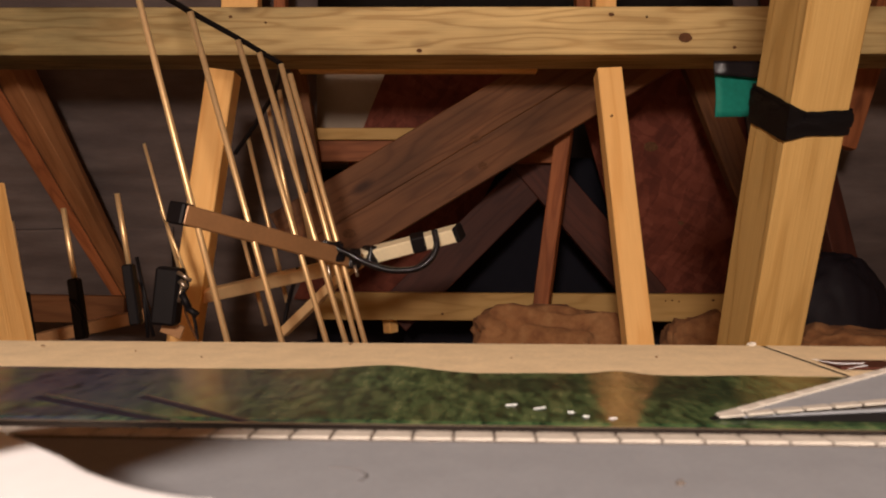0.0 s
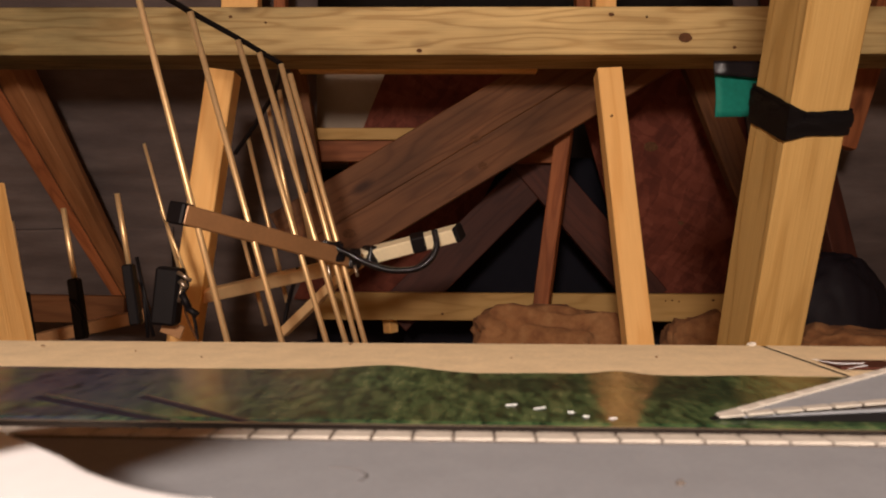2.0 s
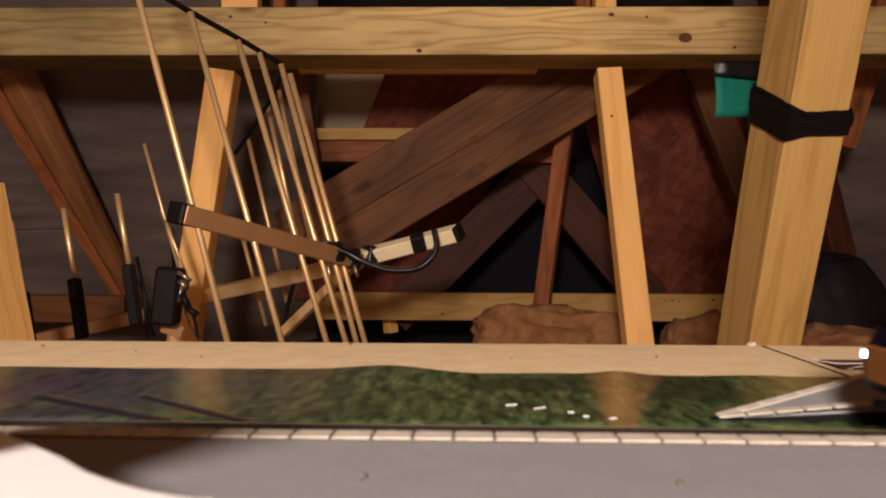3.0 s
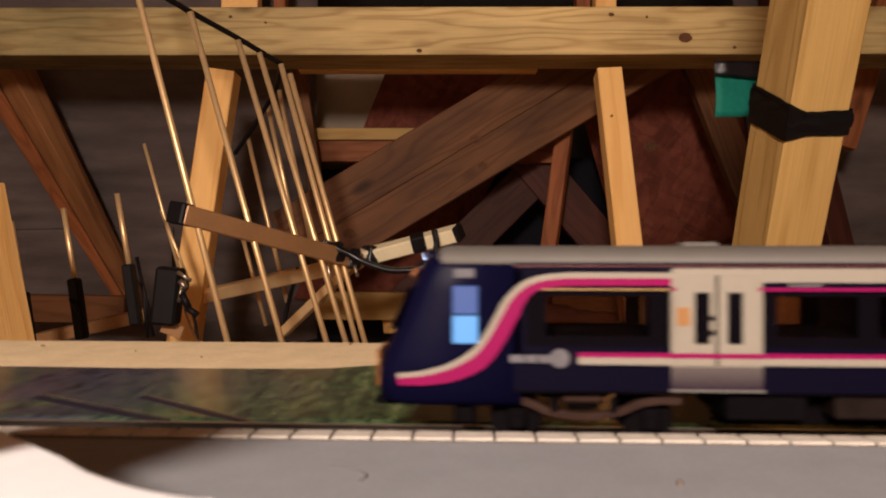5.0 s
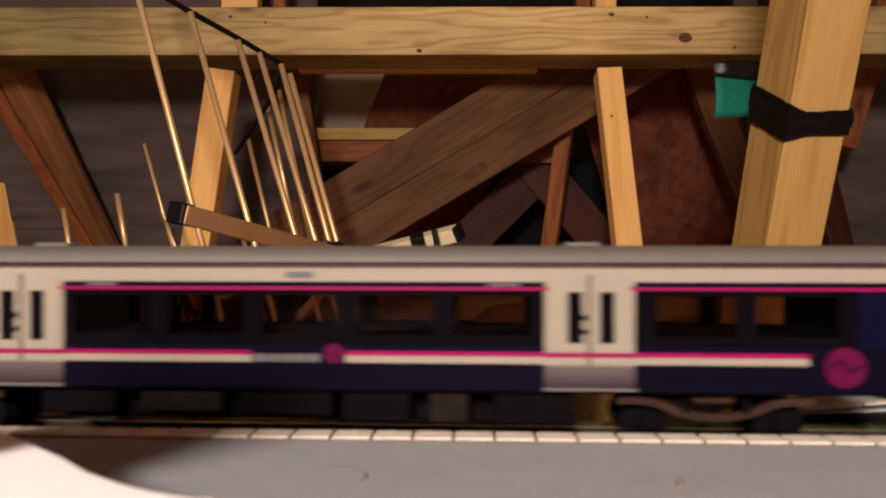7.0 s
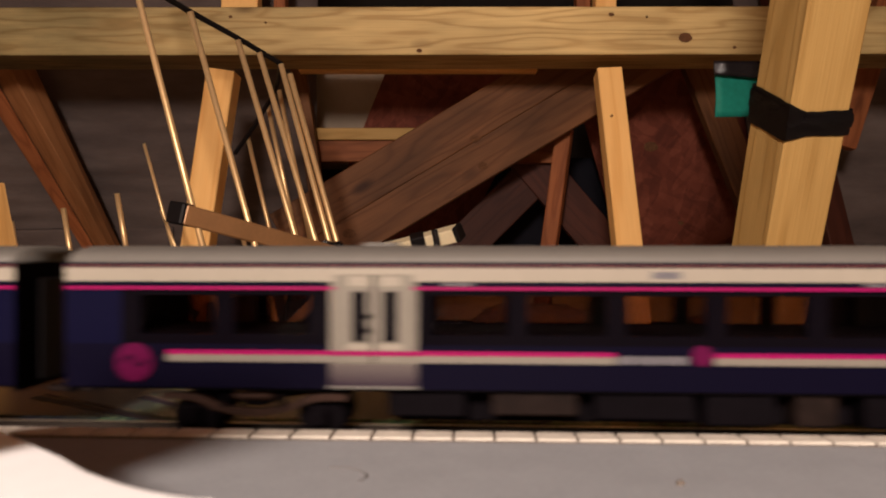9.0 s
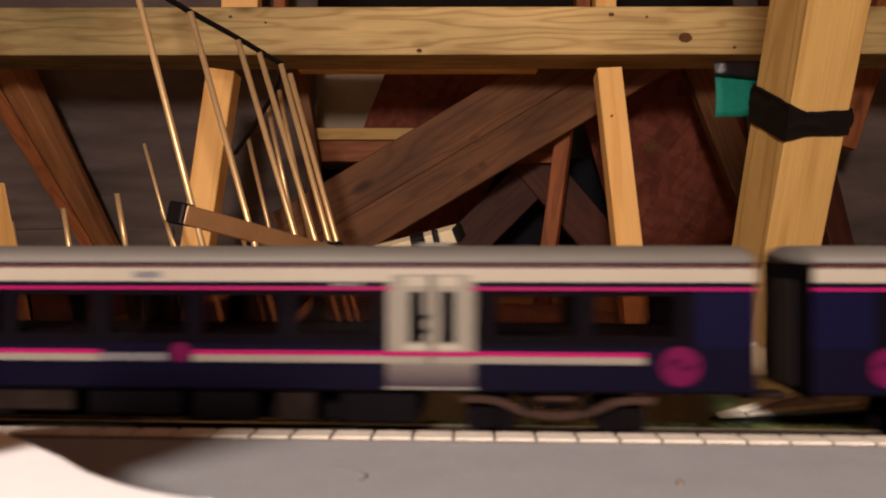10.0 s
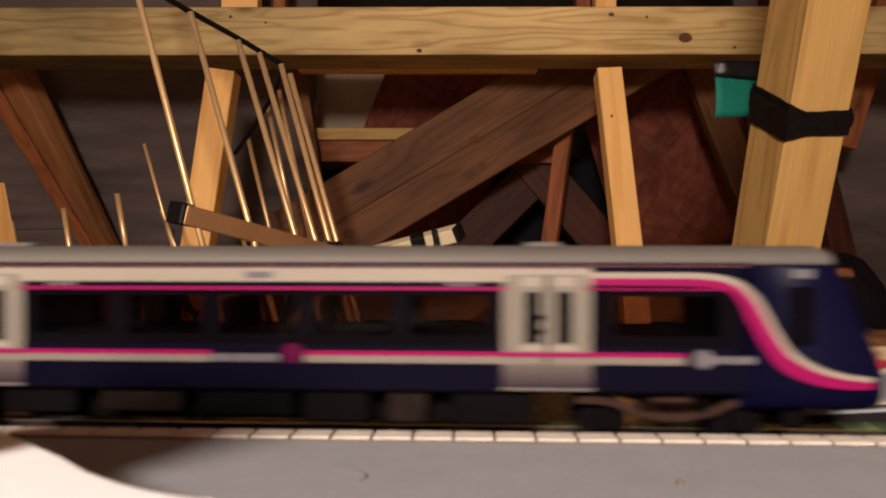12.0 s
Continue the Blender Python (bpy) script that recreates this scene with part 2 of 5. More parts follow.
PINE = wood("planed_pine", (0.50, 0.32, 0.112), (0.39, 0.235, 0.074), rings=7, knots=0.2, stain=0.15)
BRIGHT = wood("fresh_pine", (0.97, 0.60, 0.225), (0.86, 0.485, 0.16), rings=5, knots=0.12, stain=0.10)
BEAM = wood("sawn_binder", (0.80, 0.60, 0.27), (0.52, 0.35, 0.14), rings=10, knots=0.5, stain=0.35, end_tint=(3.25, 0.30, 1.0, (0.34, 0.37, 0.38)))
OLD = wood("aged_softwood", (0.165, 0.070, 0.026), (0.110, 0.043, 0.015), rings=8, knots=0.5, stain=0.5)
# deep rafters' shade is put into this colour; the dark scrap shares it
SHADE = wood("shade_dark_softwood", (0.075, 0.023, 0.014), (0.05, 0.015, 0.010), rings=8, knots=0.3, stain=0.4)
RED = wood("red_stained_softwood", (0.33, 0.115, 0.043), (0.22, 0.070, 0.025), rings=8, knots=0.3, stain=0.4)
TAN = wood("brown_softwood", (0.42, 0.19, 0.078), (0.31, 0.13, 0.05), rings=6, knots=0.3, stain=0.4)
KNOT = plain("knot_wood", (0.11, 0.05, 0.022), 0.8, vary=0.6, scale=160, spec=0.2)
FELT = two_tone("roofing_felt", [(0.070, 0.052, 0.049), (0.100, 0.076, 0.069), (0.14, 0.109, 0.099)], 5, rough=0.9, bump=0.012, stretch=(0.6, 1, 2.2))
# panel grey raised in its colour to offset the binder's shade on it
LIGHTENED_PANEL = two_tone("lightened_grey_panel", [(0.29, 0.225, 0.165), (0.38, 0.305, 0.23), (0.44, 0.36, 0.28)], 4, rough=0.9, bump=0.002)
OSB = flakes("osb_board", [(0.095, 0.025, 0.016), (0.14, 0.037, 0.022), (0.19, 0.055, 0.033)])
WOOL = two_tone("glass_wool", [(0.16, 0.066, 0.026), (0.26, 0.122, 0.048), (0.35, 0.185, 0.078)], 22, detail=10, rough=1.0, bump=0.006)
MDF = plain("fibreboard", (0.72, 0.57, 0.345), 0.75, vary=0.16, scale=55, bump=0.0002)
MAT = printed_grass("printed_grass_sheet")
PRINT_LINE = plain("printed_tan_line", (0.085, 0.058, 0.045), 0.4, vary=0.35, scale=150, spec=0.08)
PRINT_DARK = plain("printed_dark_line", (0.020, 0.017, 0.028), 0.4, vary=0.35, scale=150, spec=0.05)
GREY_CARD = plain("grey_printed_card", (0.245, 0.258, 0.275), 0.75, vary=0.10, scale=90)
COPING = plain("cream_card_stone", (0.50, 0.465, 0.40), 0.7, vary=0.2, scale=120)
JOINT = plain("dark_card_joint", (0.11, 0.09, 0.075), 0.8)
ARC_SHADE = plain("arc_shade_card", (0.12, 0.115, 0.115), 0.8)
SIDE_CARD = plain("black_card_side", (0.009, 0.008, 0.008), 0.9, spec=0.1)
WHITE = plain("white_paper", (0.88, 0.90, 0.92), 0.6, vary=0.03)
BRASS = plain("gold_anodised_aluminium", (0.98, 0.70, 0.36), 0.40, metal=0.65, vary=0.08, scale=15)
ALU = plain("bare_aluminium", (0.92, 0.82, 0.55), 0.4, metal=0.1, vary=0.08, scale=20)
TUBE = plain("brownish_aluminium", (0.38, 0.205, 0.092), 0.45, metal=0.25, vary=0.12, scale=20)
BLACK = plain("black_plastic", (0.007, 0.006, 0.007), 0.55, vary=0.2, spec=0.2)
TAPE = plain("black_tape", (0.006, 0.006, 0.008), 0.18, vary=0.2, bump=0.002, scale=60)
GREEN = plain("green_plastic", (0.008, 0.135, 0.10), 0.6, vary=0.2, scale=20, spec=0.12)
BOARDS = plain("chipboard_lining", (0.36, 0.25, 0.16), 0.8, vary=0.2, scale=6)
MOUND_BLACK = plain("dull_black_shade", (0.010, 0.008, 0.011), 0.6, vary=0.2, spec=0.12)
EAVES_BLACK = plain("eaves_shade_black", (0.011, 0.011, 0.016), 0.9, spec=0.1)
DARK = plain("unlit_dark_wall", (0.03, 0.025, 0.022), 0.9, vary=0.3, scale=3)
NAVY = plain("navy_paint", (0.0026, 0.0020, 0.0080), 0.4, vary=0.05, spec=0.03)
INDIGO = plain("indigo_paint", (0.0026, 0.0024, 0.0135), 0.4, vary=0.05, spec=0.04)
ROOF_GREY = plain("roof_grey_paint", (0.105, 0.098, 0.088), 0.6, vary=0.06, spec=0.3)
CREAM = plain("white_train_paint", (0.235, 0.21, 0.17), 0.35, vary=0.05, spec=0.2)
PURPLE = plain("dark_magenta_paint", (0.070, 0.003, 0.030), 0.4, vary=0.1, scale=200, spec=0.06)
DOORGREY = plain("grey_door_and_stripe_shade_paint", (0.15, 0.135, 0.112), 0.4, vary=0.08, spec=0.15)
PINK = plain("magenta_paint", (0.20, 0.0036, 0.062), 0.35, vary=0.03, spec=0.12)
DULL = plain("faded_lettering", (0.10, 0.095, 0.105), 0.5, vary=0.25, scale=300, spec=0.2)
KICK = faded_door("faded_mauve_door_foot")
GOLD = plain("gold_line_paint", (0.30, 0.17, 0.05), 0.4, vary=0.1)
BROWNRED = plain("dull_red_line_paint", (0.10, 0.018, 0.016), 0.5, vary=0.1)
GLOSS = plain("black_window_band", (0.0026, 0.0019, 0.0032), 0.2, vary=0.05, spec=0.025)
UNDER = plain("black_underframe", (0.0032, 0.0024, 0.0032), 0.65, vary=0.3, spec=0.02)
GREASE = plain("brown_greasy_casting", (0.010, 0.0060, 0.0050), 0.6, vary=0.5, scale=220, spec=0.06)
RUST = plain("brown_bogie", (0.028, 0.0145, 0.0105), 0.6, vary=0.45, scale=220, spec=0.08)
STEEL = plain("nickel_rail", (0.55, 0.48, 0.38), 0.3, metal=0.9)
RAILSIDE = plain("oxidised_rail_side", (0.016, 0.011, 0.008), 0.7, vary=0.3, scale=200, spec=0.15)
SLEEPER = plain("black_sleeper", (0.018, 0.014, 0.011), 0.8, spec=0.2)
YELLOW = plain("warning_yellow_paint", (0.22, 0.075, 0.015), 0.5, vary=0.1)
ORANGE = plain("orange_sticker", (0.25, 0.11, 0.025), 0.5)
GLASS = tinted_glass("smoked_window", (0.63, 0.53, 0.50))
CABLIT = plain("lit_cab_window", (0.01, 0.02, 0.05), 0.3, emit=(0.17, 0.50, 1.0), strength=0.95)
LAMP = plain("white_led", (0.8, 0.85, 1.0), 0.3, emit=(0.62, 0.72, 1.0), strength=22.0)
CABDIM = plain("dim_lit_cab_window", (0.01, 0.015, 0.04), 0.3, emit=(0.10, 0.24, 0.75), strength=0.42)
REDLAMP = plain("red_tail_led", (0.5, 0.02, 0.03), 0.3, emit=(1.0, 0.05, 0.12), strength=0.5)


# ---- mesh helpers ----
def part(name, bm, material, parent=None, label="", smooth=False):
    me = bpy.data.meshes.new(name)
    bmesh.ops.recalc_face_normals(bm, faces=bm.faces)
    if smooth:
        for f in bm.faces:
            f.smooth = True
    bm.to_mesh(me)
    bm.free()
    me.materials.append(material)
    ob = new(name, me)
    if parent:
        ob.parent = parent
    if label:
        tagged(ob, label)
    return ob


def add_box(bm, lo, hi, bevel=0.0, m=None, seg=1):
    c = [(a + b) / 2 for a, b in zip(lo, hi)]
    s = [abs(b - a) for a, b in zip(lo, hi)]
    made = bmesh.ops.create_cube(bm, size=1.0, matrix=Matrix.Translation(c) @ Matrix.Diagonal((*s, 1)))["verts"]
    if bevel:
        edges = list({e for v in made for e in v.link_edges})
        made = bmesh.ops.bevel(bm, geom=edges, offset=bevel, segments=seg, affect="EDGES", profile=0.5)["verts"]
    if m is not None:
        bmesh.ops.transform(bm, matrix=m, verts=list({v for v in made}))
    return bm


def box(lo, hi, bevel=0.0):
    return add_box(bmesh.new(), lo, hi, bevel)


def along(a, b, up=(0, 0, 1), roll=0.0):
    """The pose whose x runs from a to b; z as near to up as it can be."""
    a, b = Vector(a), Vector(b)
    x = (b - a).normalized()
    y = Vector(up).cross(x).normalized()
    z = x.cross(y)
    m = Matrix((x, y, z)).transposed().to_4x4()
    return Matrix.Translation(a) @ m @ Matrix.Rotation(radians(roll), 4, "X")


def timber(a, b, thick, deep, material, label, name="timber", roll=0.0, group="", up=(0, 0, 1), bevel=0.002, parent=None, more=(0.0, 0.0)):
    """A sawn timber from a to b (its axis): thick across the view, deep along its own z."""
    way = (Vector(b) - Vector(a)).normalized()
    a, b = Vector(a) - way * more[0], Vector(b) + way * more[1]
    m = along(a, b, up, roll)
    n = (Vector(b) - Vector(a)).length
    bm = box((0, -thick / 2, -deep / 2), (n, thick / 2, deep / 2), bevel)
    ob = part(name, bm, material, parent)
    ob.matrix_basis = m
    return tagged(ob, label, "timber", group) if not parent else ob


def rod_mesh(bm, a, b, r, sides=10, m=None):
    a, b = Vector(a), Vector(b)
    q = (b - a).to_track_quat("Z", "Y").to_matrix().to_4x4()
    bmesh.ops.create_cone(bm, cap_ends=True, segments=sides, radius1=r, radius2=r, depth=(b - a).length,
                          matrix=Matrix.Translation((a + b) / 2) @ q)
    return bm


def rod(name, a, b, r, material, parent=None, label="", sides=10):
    return part(name, rod_mesh(bmesh.new(), a, b, r, sides), material, parent, label, True)


def hose(name, pts, r, material, parent=None, label=""):
    """A round cable through a few points."""
    cu = bpy.data.curves.new(name, "CURVE")
    cu.dimensions, cu.bevel_depth, cu.bevel_resolution, cu.resolution_u = "3D", r, 2, 8
    sp = cu.splines.new("BEZIER")
    sp.bezier_points.add(len(pts) - 1)
    for p, co in zip(sp.bezier_points, pts):
        p.co = co
        p.handle_left_type = p.handle_right_type = "AUTO"
    tmp = bpy.data.objects.new(name, cu)
    me = bpy.data.meshes.new_from_object(tmp)
    bpy.data.objects.remove(tmp)
    bpy.data.curves.remove(cu)
    me.materials.clear()
    me.materials.append(material)
    for f in me.polygons:
        f.use_smooth = True
    ob = new(name, me)
    if parent:
        ob.parent = parent
    return tagged(ob, label) if label else ob


def empty(name, m, label, category, group=""):
    ob = new(name)
    ob.empty_display_size = 0.02
    ob.matrix_basis = m
    return tagged(ob, label, category, group)


def slab(name, corners, thick, material, label, cuts=1, bump=0.0, kind="structure", seed=0):
    """A sheet through four corners (in order), thickened away from the camera, with a little sag."""
    a, b, c, d = (Vector(p) for p in corners)
    nrm = (b - a).cross(d - a).normalized()
    if nrm.y < 0:
        nrm = -nrm
    bm = bmesh.new()
    grid = []
    for back in (0, 1):
        rows = []
        for i in range(cuts + 1):
            u = i / cuts
            row = []
            for j in range(cuts + 1):
                v = j / cuts
                p = a.lerp(b, u).lerp(d.lerp(c, u), v)
                if bump:
                    p = p + nrm * bump * (noise.noise(Vector((p.x * 3 + seed, p.y * 2, p.z * 7))) + 0.22 * noise.noise(Vector((p.x * 7 + seed, p.y, p.z * 34))))
                row.append(bm.verts.new(p + nrm * thick * back))
            rows.append(row)
        grid.append(rows)
    for k in (0, 1):
        g = grid[k]
        for i in range(cuts):
            for j in range(cuts):
                bm.faces.new((g[i][j], g[i + 1][j], g[i + 1][j + 1], g[i][j + 1]))
    f, g = grid
    for i in range(cuts):
        bm.faces.new((f[i][0], f[i + 1][0], g[i + 1][0], g[i][0]))
        bm.faces.new((f[i][cuts], f[i + 1][cuts], g[i + 1][cuts], g[i][cuts]))
        bm.faces.new((f[0][i], f[0][i + 1], g[0][i + 1], g[0][i]))
        bm.faces.new((f[cuts][i], f[cuts][i + 1], g[cuts][i + 1], g[cuts][i]))
    return tagged(part(name, bm, material, None, "", bool(bump)), label, "", "", kind)


# ---- the loft's shell ----
def build_shell():
    tagged(part("floor", box((-3.2, -2.2, -0.62), (3.2, 4.6, -0.60)), BOARDS), "brown chipboard loft floor under the trusses", "floor", "", "structure")
    tagged(part("wall_back", box((-3.2, -2.26, -0.6), (3.2, -2.2, 1.9)), BOARDS), "brown loft gable wall", "wall", "", "structure")
    tagged(part("wall_left", box((-3.26, -2.2, -0.6), (-3.2, 4.6, 1.9)), BOARDS), "brown loft side wall", "wall", "", "structure")
    tagged(part("wall_right", box((3.2, -2.2, -0.6), (3.26, 4.6, 1.9)), BOARDS), "brown loft side wall", "wall", "", "structure")
    # far wall, its dark colour standing for the unlit depth of the eaves
    tagged(part("wall_eaves", box((-3.2, 4.6, -0.6), (3.2, 4.66, 1.9)), DARK), "eaves wall coloured dark to read as an unlit void", "wall", "", "structure")
    tagged(part("ceiling", box((-3.2, -2.2, 1.9), (3.2, 4.6, 1.96)), OLD), "dark timber lined loft ceiling", "ceiling", "", "structure")
    # felt under the roof slope, coming down towards the eaves
    slab("roof_felt_left", [(-4.1532, 1.8900, 0.7513), (-0.3118, 1.8900, 0.7513), (-0.3934, 2.3850, -0.2955), (-5.2410, 2.3850, -0.2955)], 0.01, FELT,
         "wrinkled grey brown roofing felt between rafters", 110, 0.035, seed=3)
    slab("roof_felt_lap", [(-2.6849, 2.1650, 0.1002), (-0.7637, 2.1650, 0.1130), (-0.8113, 2.3000, -0.2831), (-2.8523, 2.3000, -0.2831)], 0.012, FELT,
         "lower lap of grey brown roofing felt", 60, 0.02, seed=13)
    slab("roof_felt_middle", [(-0.3842, 2.1380, 0.6539), (0.0252, 2.1380, 0.6539), (-0.0406, 2.2950, 0.2923), (-0.4124, 2.2950, 0.2923)], 0.01, LIGHTENED_PANEL,
         "plain grey lining panel lightened against the binder shade", 8, 0.01, seed=7)
    slab("roof_felt_right", [(0.7378, 1.9800, 0.7845), (4.1060, 1.9800, 0.7845), (4.9459, 2.3850, -0.2955), (1.0292, 2.3850, -0.2955)], 0.01, FELT,
         "dark grey roofing felt between rafters", 80, 0.03, seed=9)


def build_osb():
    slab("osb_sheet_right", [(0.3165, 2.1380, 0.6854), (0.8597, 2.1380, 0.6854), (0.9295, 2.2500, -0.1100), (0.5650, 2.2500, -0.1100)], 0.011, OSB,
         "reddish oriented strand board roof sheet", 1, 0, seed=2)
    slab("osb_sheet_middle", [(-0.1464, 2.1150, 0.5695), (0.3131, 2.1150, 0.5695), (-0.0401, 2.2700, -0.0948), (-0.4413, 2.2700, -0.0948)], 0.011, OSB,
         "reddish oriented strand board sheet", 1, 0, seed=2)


TRUSS = "roof truss timbers"


def sight(x, y, d):
    """The place d metres ahead of the eye on the view slope (x, y)."""
    return Vector(((x - 784) * d / 1357.93, d, 0.054 - (y - 441) * d / 1357.93))


def rafter(near, far, material, label, more=(0.12, 0.4)):
    """A timber between two four-cornered ends, its x along the grain."""
    a, b = sum(near, Vector()) / 4, sum(far, Vector()) / 4
    near, far = [p + (p - q) * more[0] for p, q in zip(near, far)], [q + (q - p) * more[1] for p, q in zip(near, far)]
    m = along(a, b)
    inv = m.inverted()
    bm = bmesh.new()
    p, q = [bm.verts.new(inv @ c) for c in near], [bm.verts.new(inv @ c) for c in far]
    bm.faces.new(p)
    bm.faces.new(q)
    for i in range(4):
        j = (i + 1) % 4
        bm.faces.new((p[i], p[j], q[j], q[i]))
    bmesh.ops.bevel(bm, geom=bm.edges[:], offset=0.002, segments=1, affect="EDGES", profile=0.5)
    ob = part("rafter", bm, material)
    ob.matrix_basis = m
    return tagged(ob, label, "timber", TRUSS)


def build_trusses():
    up = (1, 0, 0)
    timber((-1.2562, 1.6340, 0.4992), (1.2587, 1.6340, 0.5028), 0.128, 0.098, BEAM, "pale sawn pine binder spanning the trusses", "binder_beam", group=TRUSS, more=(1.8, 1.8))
    timber((0.3890, 0.9500, -0.0642), (0.3869, 0.7900, 0.3106), 0.078, 0.066, PINE, "planed pine post leaning and bound with black tape", "post", 6, TRUSS, up, more=(0.62, 0.35))
    timber((-0.5891, 0.9500, 0.1317), (-0.5629, 0.9700, -0.0596), 0.07, 0.05, BRIGHT, "pale orange pine post beside the layout", "post", 10, TRUSS, up, more=(0.0, 0.6))
    timber((0.3433, 1.6020, 0.4233), (0.3684, 1.4500, -0.1265), 0.046, 0.051, BRIGHT, "bright planed pine web strut under the binder", "strut", 0, TRUSS, up, more=(0.0, 0.6))
    timber((-0.4574, 1.6050, 0.4239), (-0.5314, 1.6000, -0.0862), 0.056, 0.058, BRIGHT, "broad orange pine web strut with grain whorls", "strut", 0, TRUSS, up, more=(0.0, 0.5))
    # doubled rafter running down to the eaves: a pale side, a dark underside and a second board beside it
    rafter([sight(60, 115, 1.88), sight(13, 115, 1.80), sight(-23, 115, 1.84), sight(20, 115, 1.95)],
           [sight(216, 440, 2.13), sight(194, 440, 2.06), sight(169, 440, 2.09), sight(190, 440, 2.18)], TAN, "reddish brown rafter sloping to the eaves")
    rafter([sight(-24, 115, 1.82), sight(-58, 115, 1.82), sight(-58, 115, 1.90), sight(-24, 115, 1.90)],
           [sight(168, 440, 2.08), sight(146, 440, 2.08), sight(146, 440, 2.14), sight(168, 440, 2.14)], RED, "brown board nailed beside a rafter")
    timber(sight(530, 104, 1.76), sight(950, 104, 1.76), 0.03, 0.066, BRIGHT, "pale batten behind the binder beam", "batten", group=TRUSS)
    timber(sight(688, 545, 2.08), sight(692, 589, 2.08), 0.030, 0.030, BRIGHT, "sawn tail of a rafter under the plate", "rafter_tail", 45, TRUSS, up)
    timber((-0.3080, 1.8670, 0.1434), (0.2970, 1.8670, 0.5036), 0.035, 0.102, OLD, "aged upper valley board with dark stains", "valley_board", group=TRUSS, more=(0.1, 0.1))
    timber((-0.2674, 1.8720, 0.0580), (0.4770, 1.8720, 0.5005), 0.035, 0.101, OLD, "aged lower valley board with knots and stains", "valley_board", group=TRUSS, more=(0.05, 0.1))
    timber((-0.3691, 1.9580, 0.5197), (-0.3057, 1.9580, 0.0843), 0.033, 0.038, OLD, "thin reddish web timber beside the aerial", "web_timber", 0, TRUSS, up)
    timber((0.3078, 1.9350, 0.3575), (0.2479, 1.9350, -0.0942), 0.034, 0.039, RED, "short reddish upright strut on the plate", "strut", 20, TRUSS, up)
    timber((-0.3655, 2.0340, 0.3566), (-0.0359, 2.0340, 0.3566), 0.040, 0.031, PINE, "pale noggin nailed between two rafters", "noggin", group=TRUSS)
    timber((-0.3678, 2.0470, 0.3133), (-0.0588, 2.0470, 0.3133), 0.040, 0.056, RED, "reddish noggin nailed between two rafters", "noggin", group=TRUSS)
    timber((0.1447, 2.0470, 0.3118), (0.3105, 2.0470, 0.3118), 0.040, 0.060, RED, "reddish noggin nailed between two rafters", "noggin", group=TRUSS)
    timber((-0.3332, 2.0200, -0.0948), (0.8122, 2.0200, -0.1007), 0.035, 0.072, PINE, "pale pine plate at the eaves", "eaves_plate", group=TRUSS)
    timber((0.2867, 2.0930, 0.2944), (-0.0678, 2.0930, -0.0601), 0.032, 0.107, SHADE, "aged rafter coloured dark for shade, sloping to the plate", "rafter", group=TRUSS, more=(0, 0.1))
    timber((0.2388, 2.0790, 0.2928), (0.4991, 2.0790, -0.0134), 0.032, 0.105, SHADE, "aged rafter coloured dark for shade, sloping to the plate", "rafter", group=TRUSS, more=(0.1, 0.1))
    timber((0.6427, 1.9350, 0.5143), (0.7609, 1.9350, 0.2122), 0.034, 0.076, OLD, "brown sloping rafter behind the post", "rafter", group=TRUSS, more=(0.1, 0.35))
    timber((1.0689, 1.8900, 0.5843), (0.9896, 1.8900, 0.3338), 0.034, 0.060, RED, "orange brown rafter against grey felt", "rafter", group=TRUSS, more=(0.9, 0.03))
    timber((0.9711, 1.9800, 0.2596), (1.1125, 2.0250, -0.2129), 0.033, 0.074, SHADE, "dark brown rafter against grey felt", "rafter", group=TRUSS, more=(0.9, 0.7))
    timber((-1.0994, 1.9800, -0.0976), (-0.8151, 1.9800, -0.1020), 0.037, 0.070, OLD, "brown ceiling tie low at the eaves", "ceiling_tie", group=TRUSS, more=(0.4, 0))
    timber((-0.4588, 1.7500, 0.8028), (-0.4588, 1.7500, 0.5837), 0.045, 0.082, BRIGHT, "orange pine upright above the binder", "web_timber", 0, TRUSS, up, more=(1.1, 0))
    timber((0.3673, 1.7500, 0.8028), (0.3673, 1.7500, 0.5837), 0.045, 0.047, BRIGHT, "orange pine upright above the binder", "web_timber", 0, TRUSS, up, more=(1.1, 0))
    timber((0.3221, 1.7780, 0.8147), (0.3221, 1.7780, 0.5921), 0.041, 0.032, RED, "reddish upright above the binder beam", "web_timber", 0, TRUSS, up, more=(1.1, 0))
    timber((-0.3745, 1.7780, 0.8147), (-0.3745, 1.7780, 0.5921), 0.041, 0.027, RED, "reddish upright above the binder beam", "web_timber", 0, TRUSS, up, more=(1.1, 0))


def knots(parent_name, spots):
    """Dark knots let into the face of a timber."""
    for p, rx, rz in spots:
        bm = bmesh.new()
        bmesh.ops.create_uvsphere(bm, u_segments=20, v_segments=10, radius=1.0)
        for v in bm.verts:
            v.co = Vector((v.co.x * rx, v.co.y * 0.0006, v.co.z * rz)) * (1 + 0.12 * noise.noise(v.co * 2.5))
        ob = part("knot", bm, KNOT, bpy.data.objects[parent_name], "dark resinous knot")
        ob.matrix_basis = bpy.data.objects[parent_name].matrix_basis.inverted() @ Matrix.Translation(p)


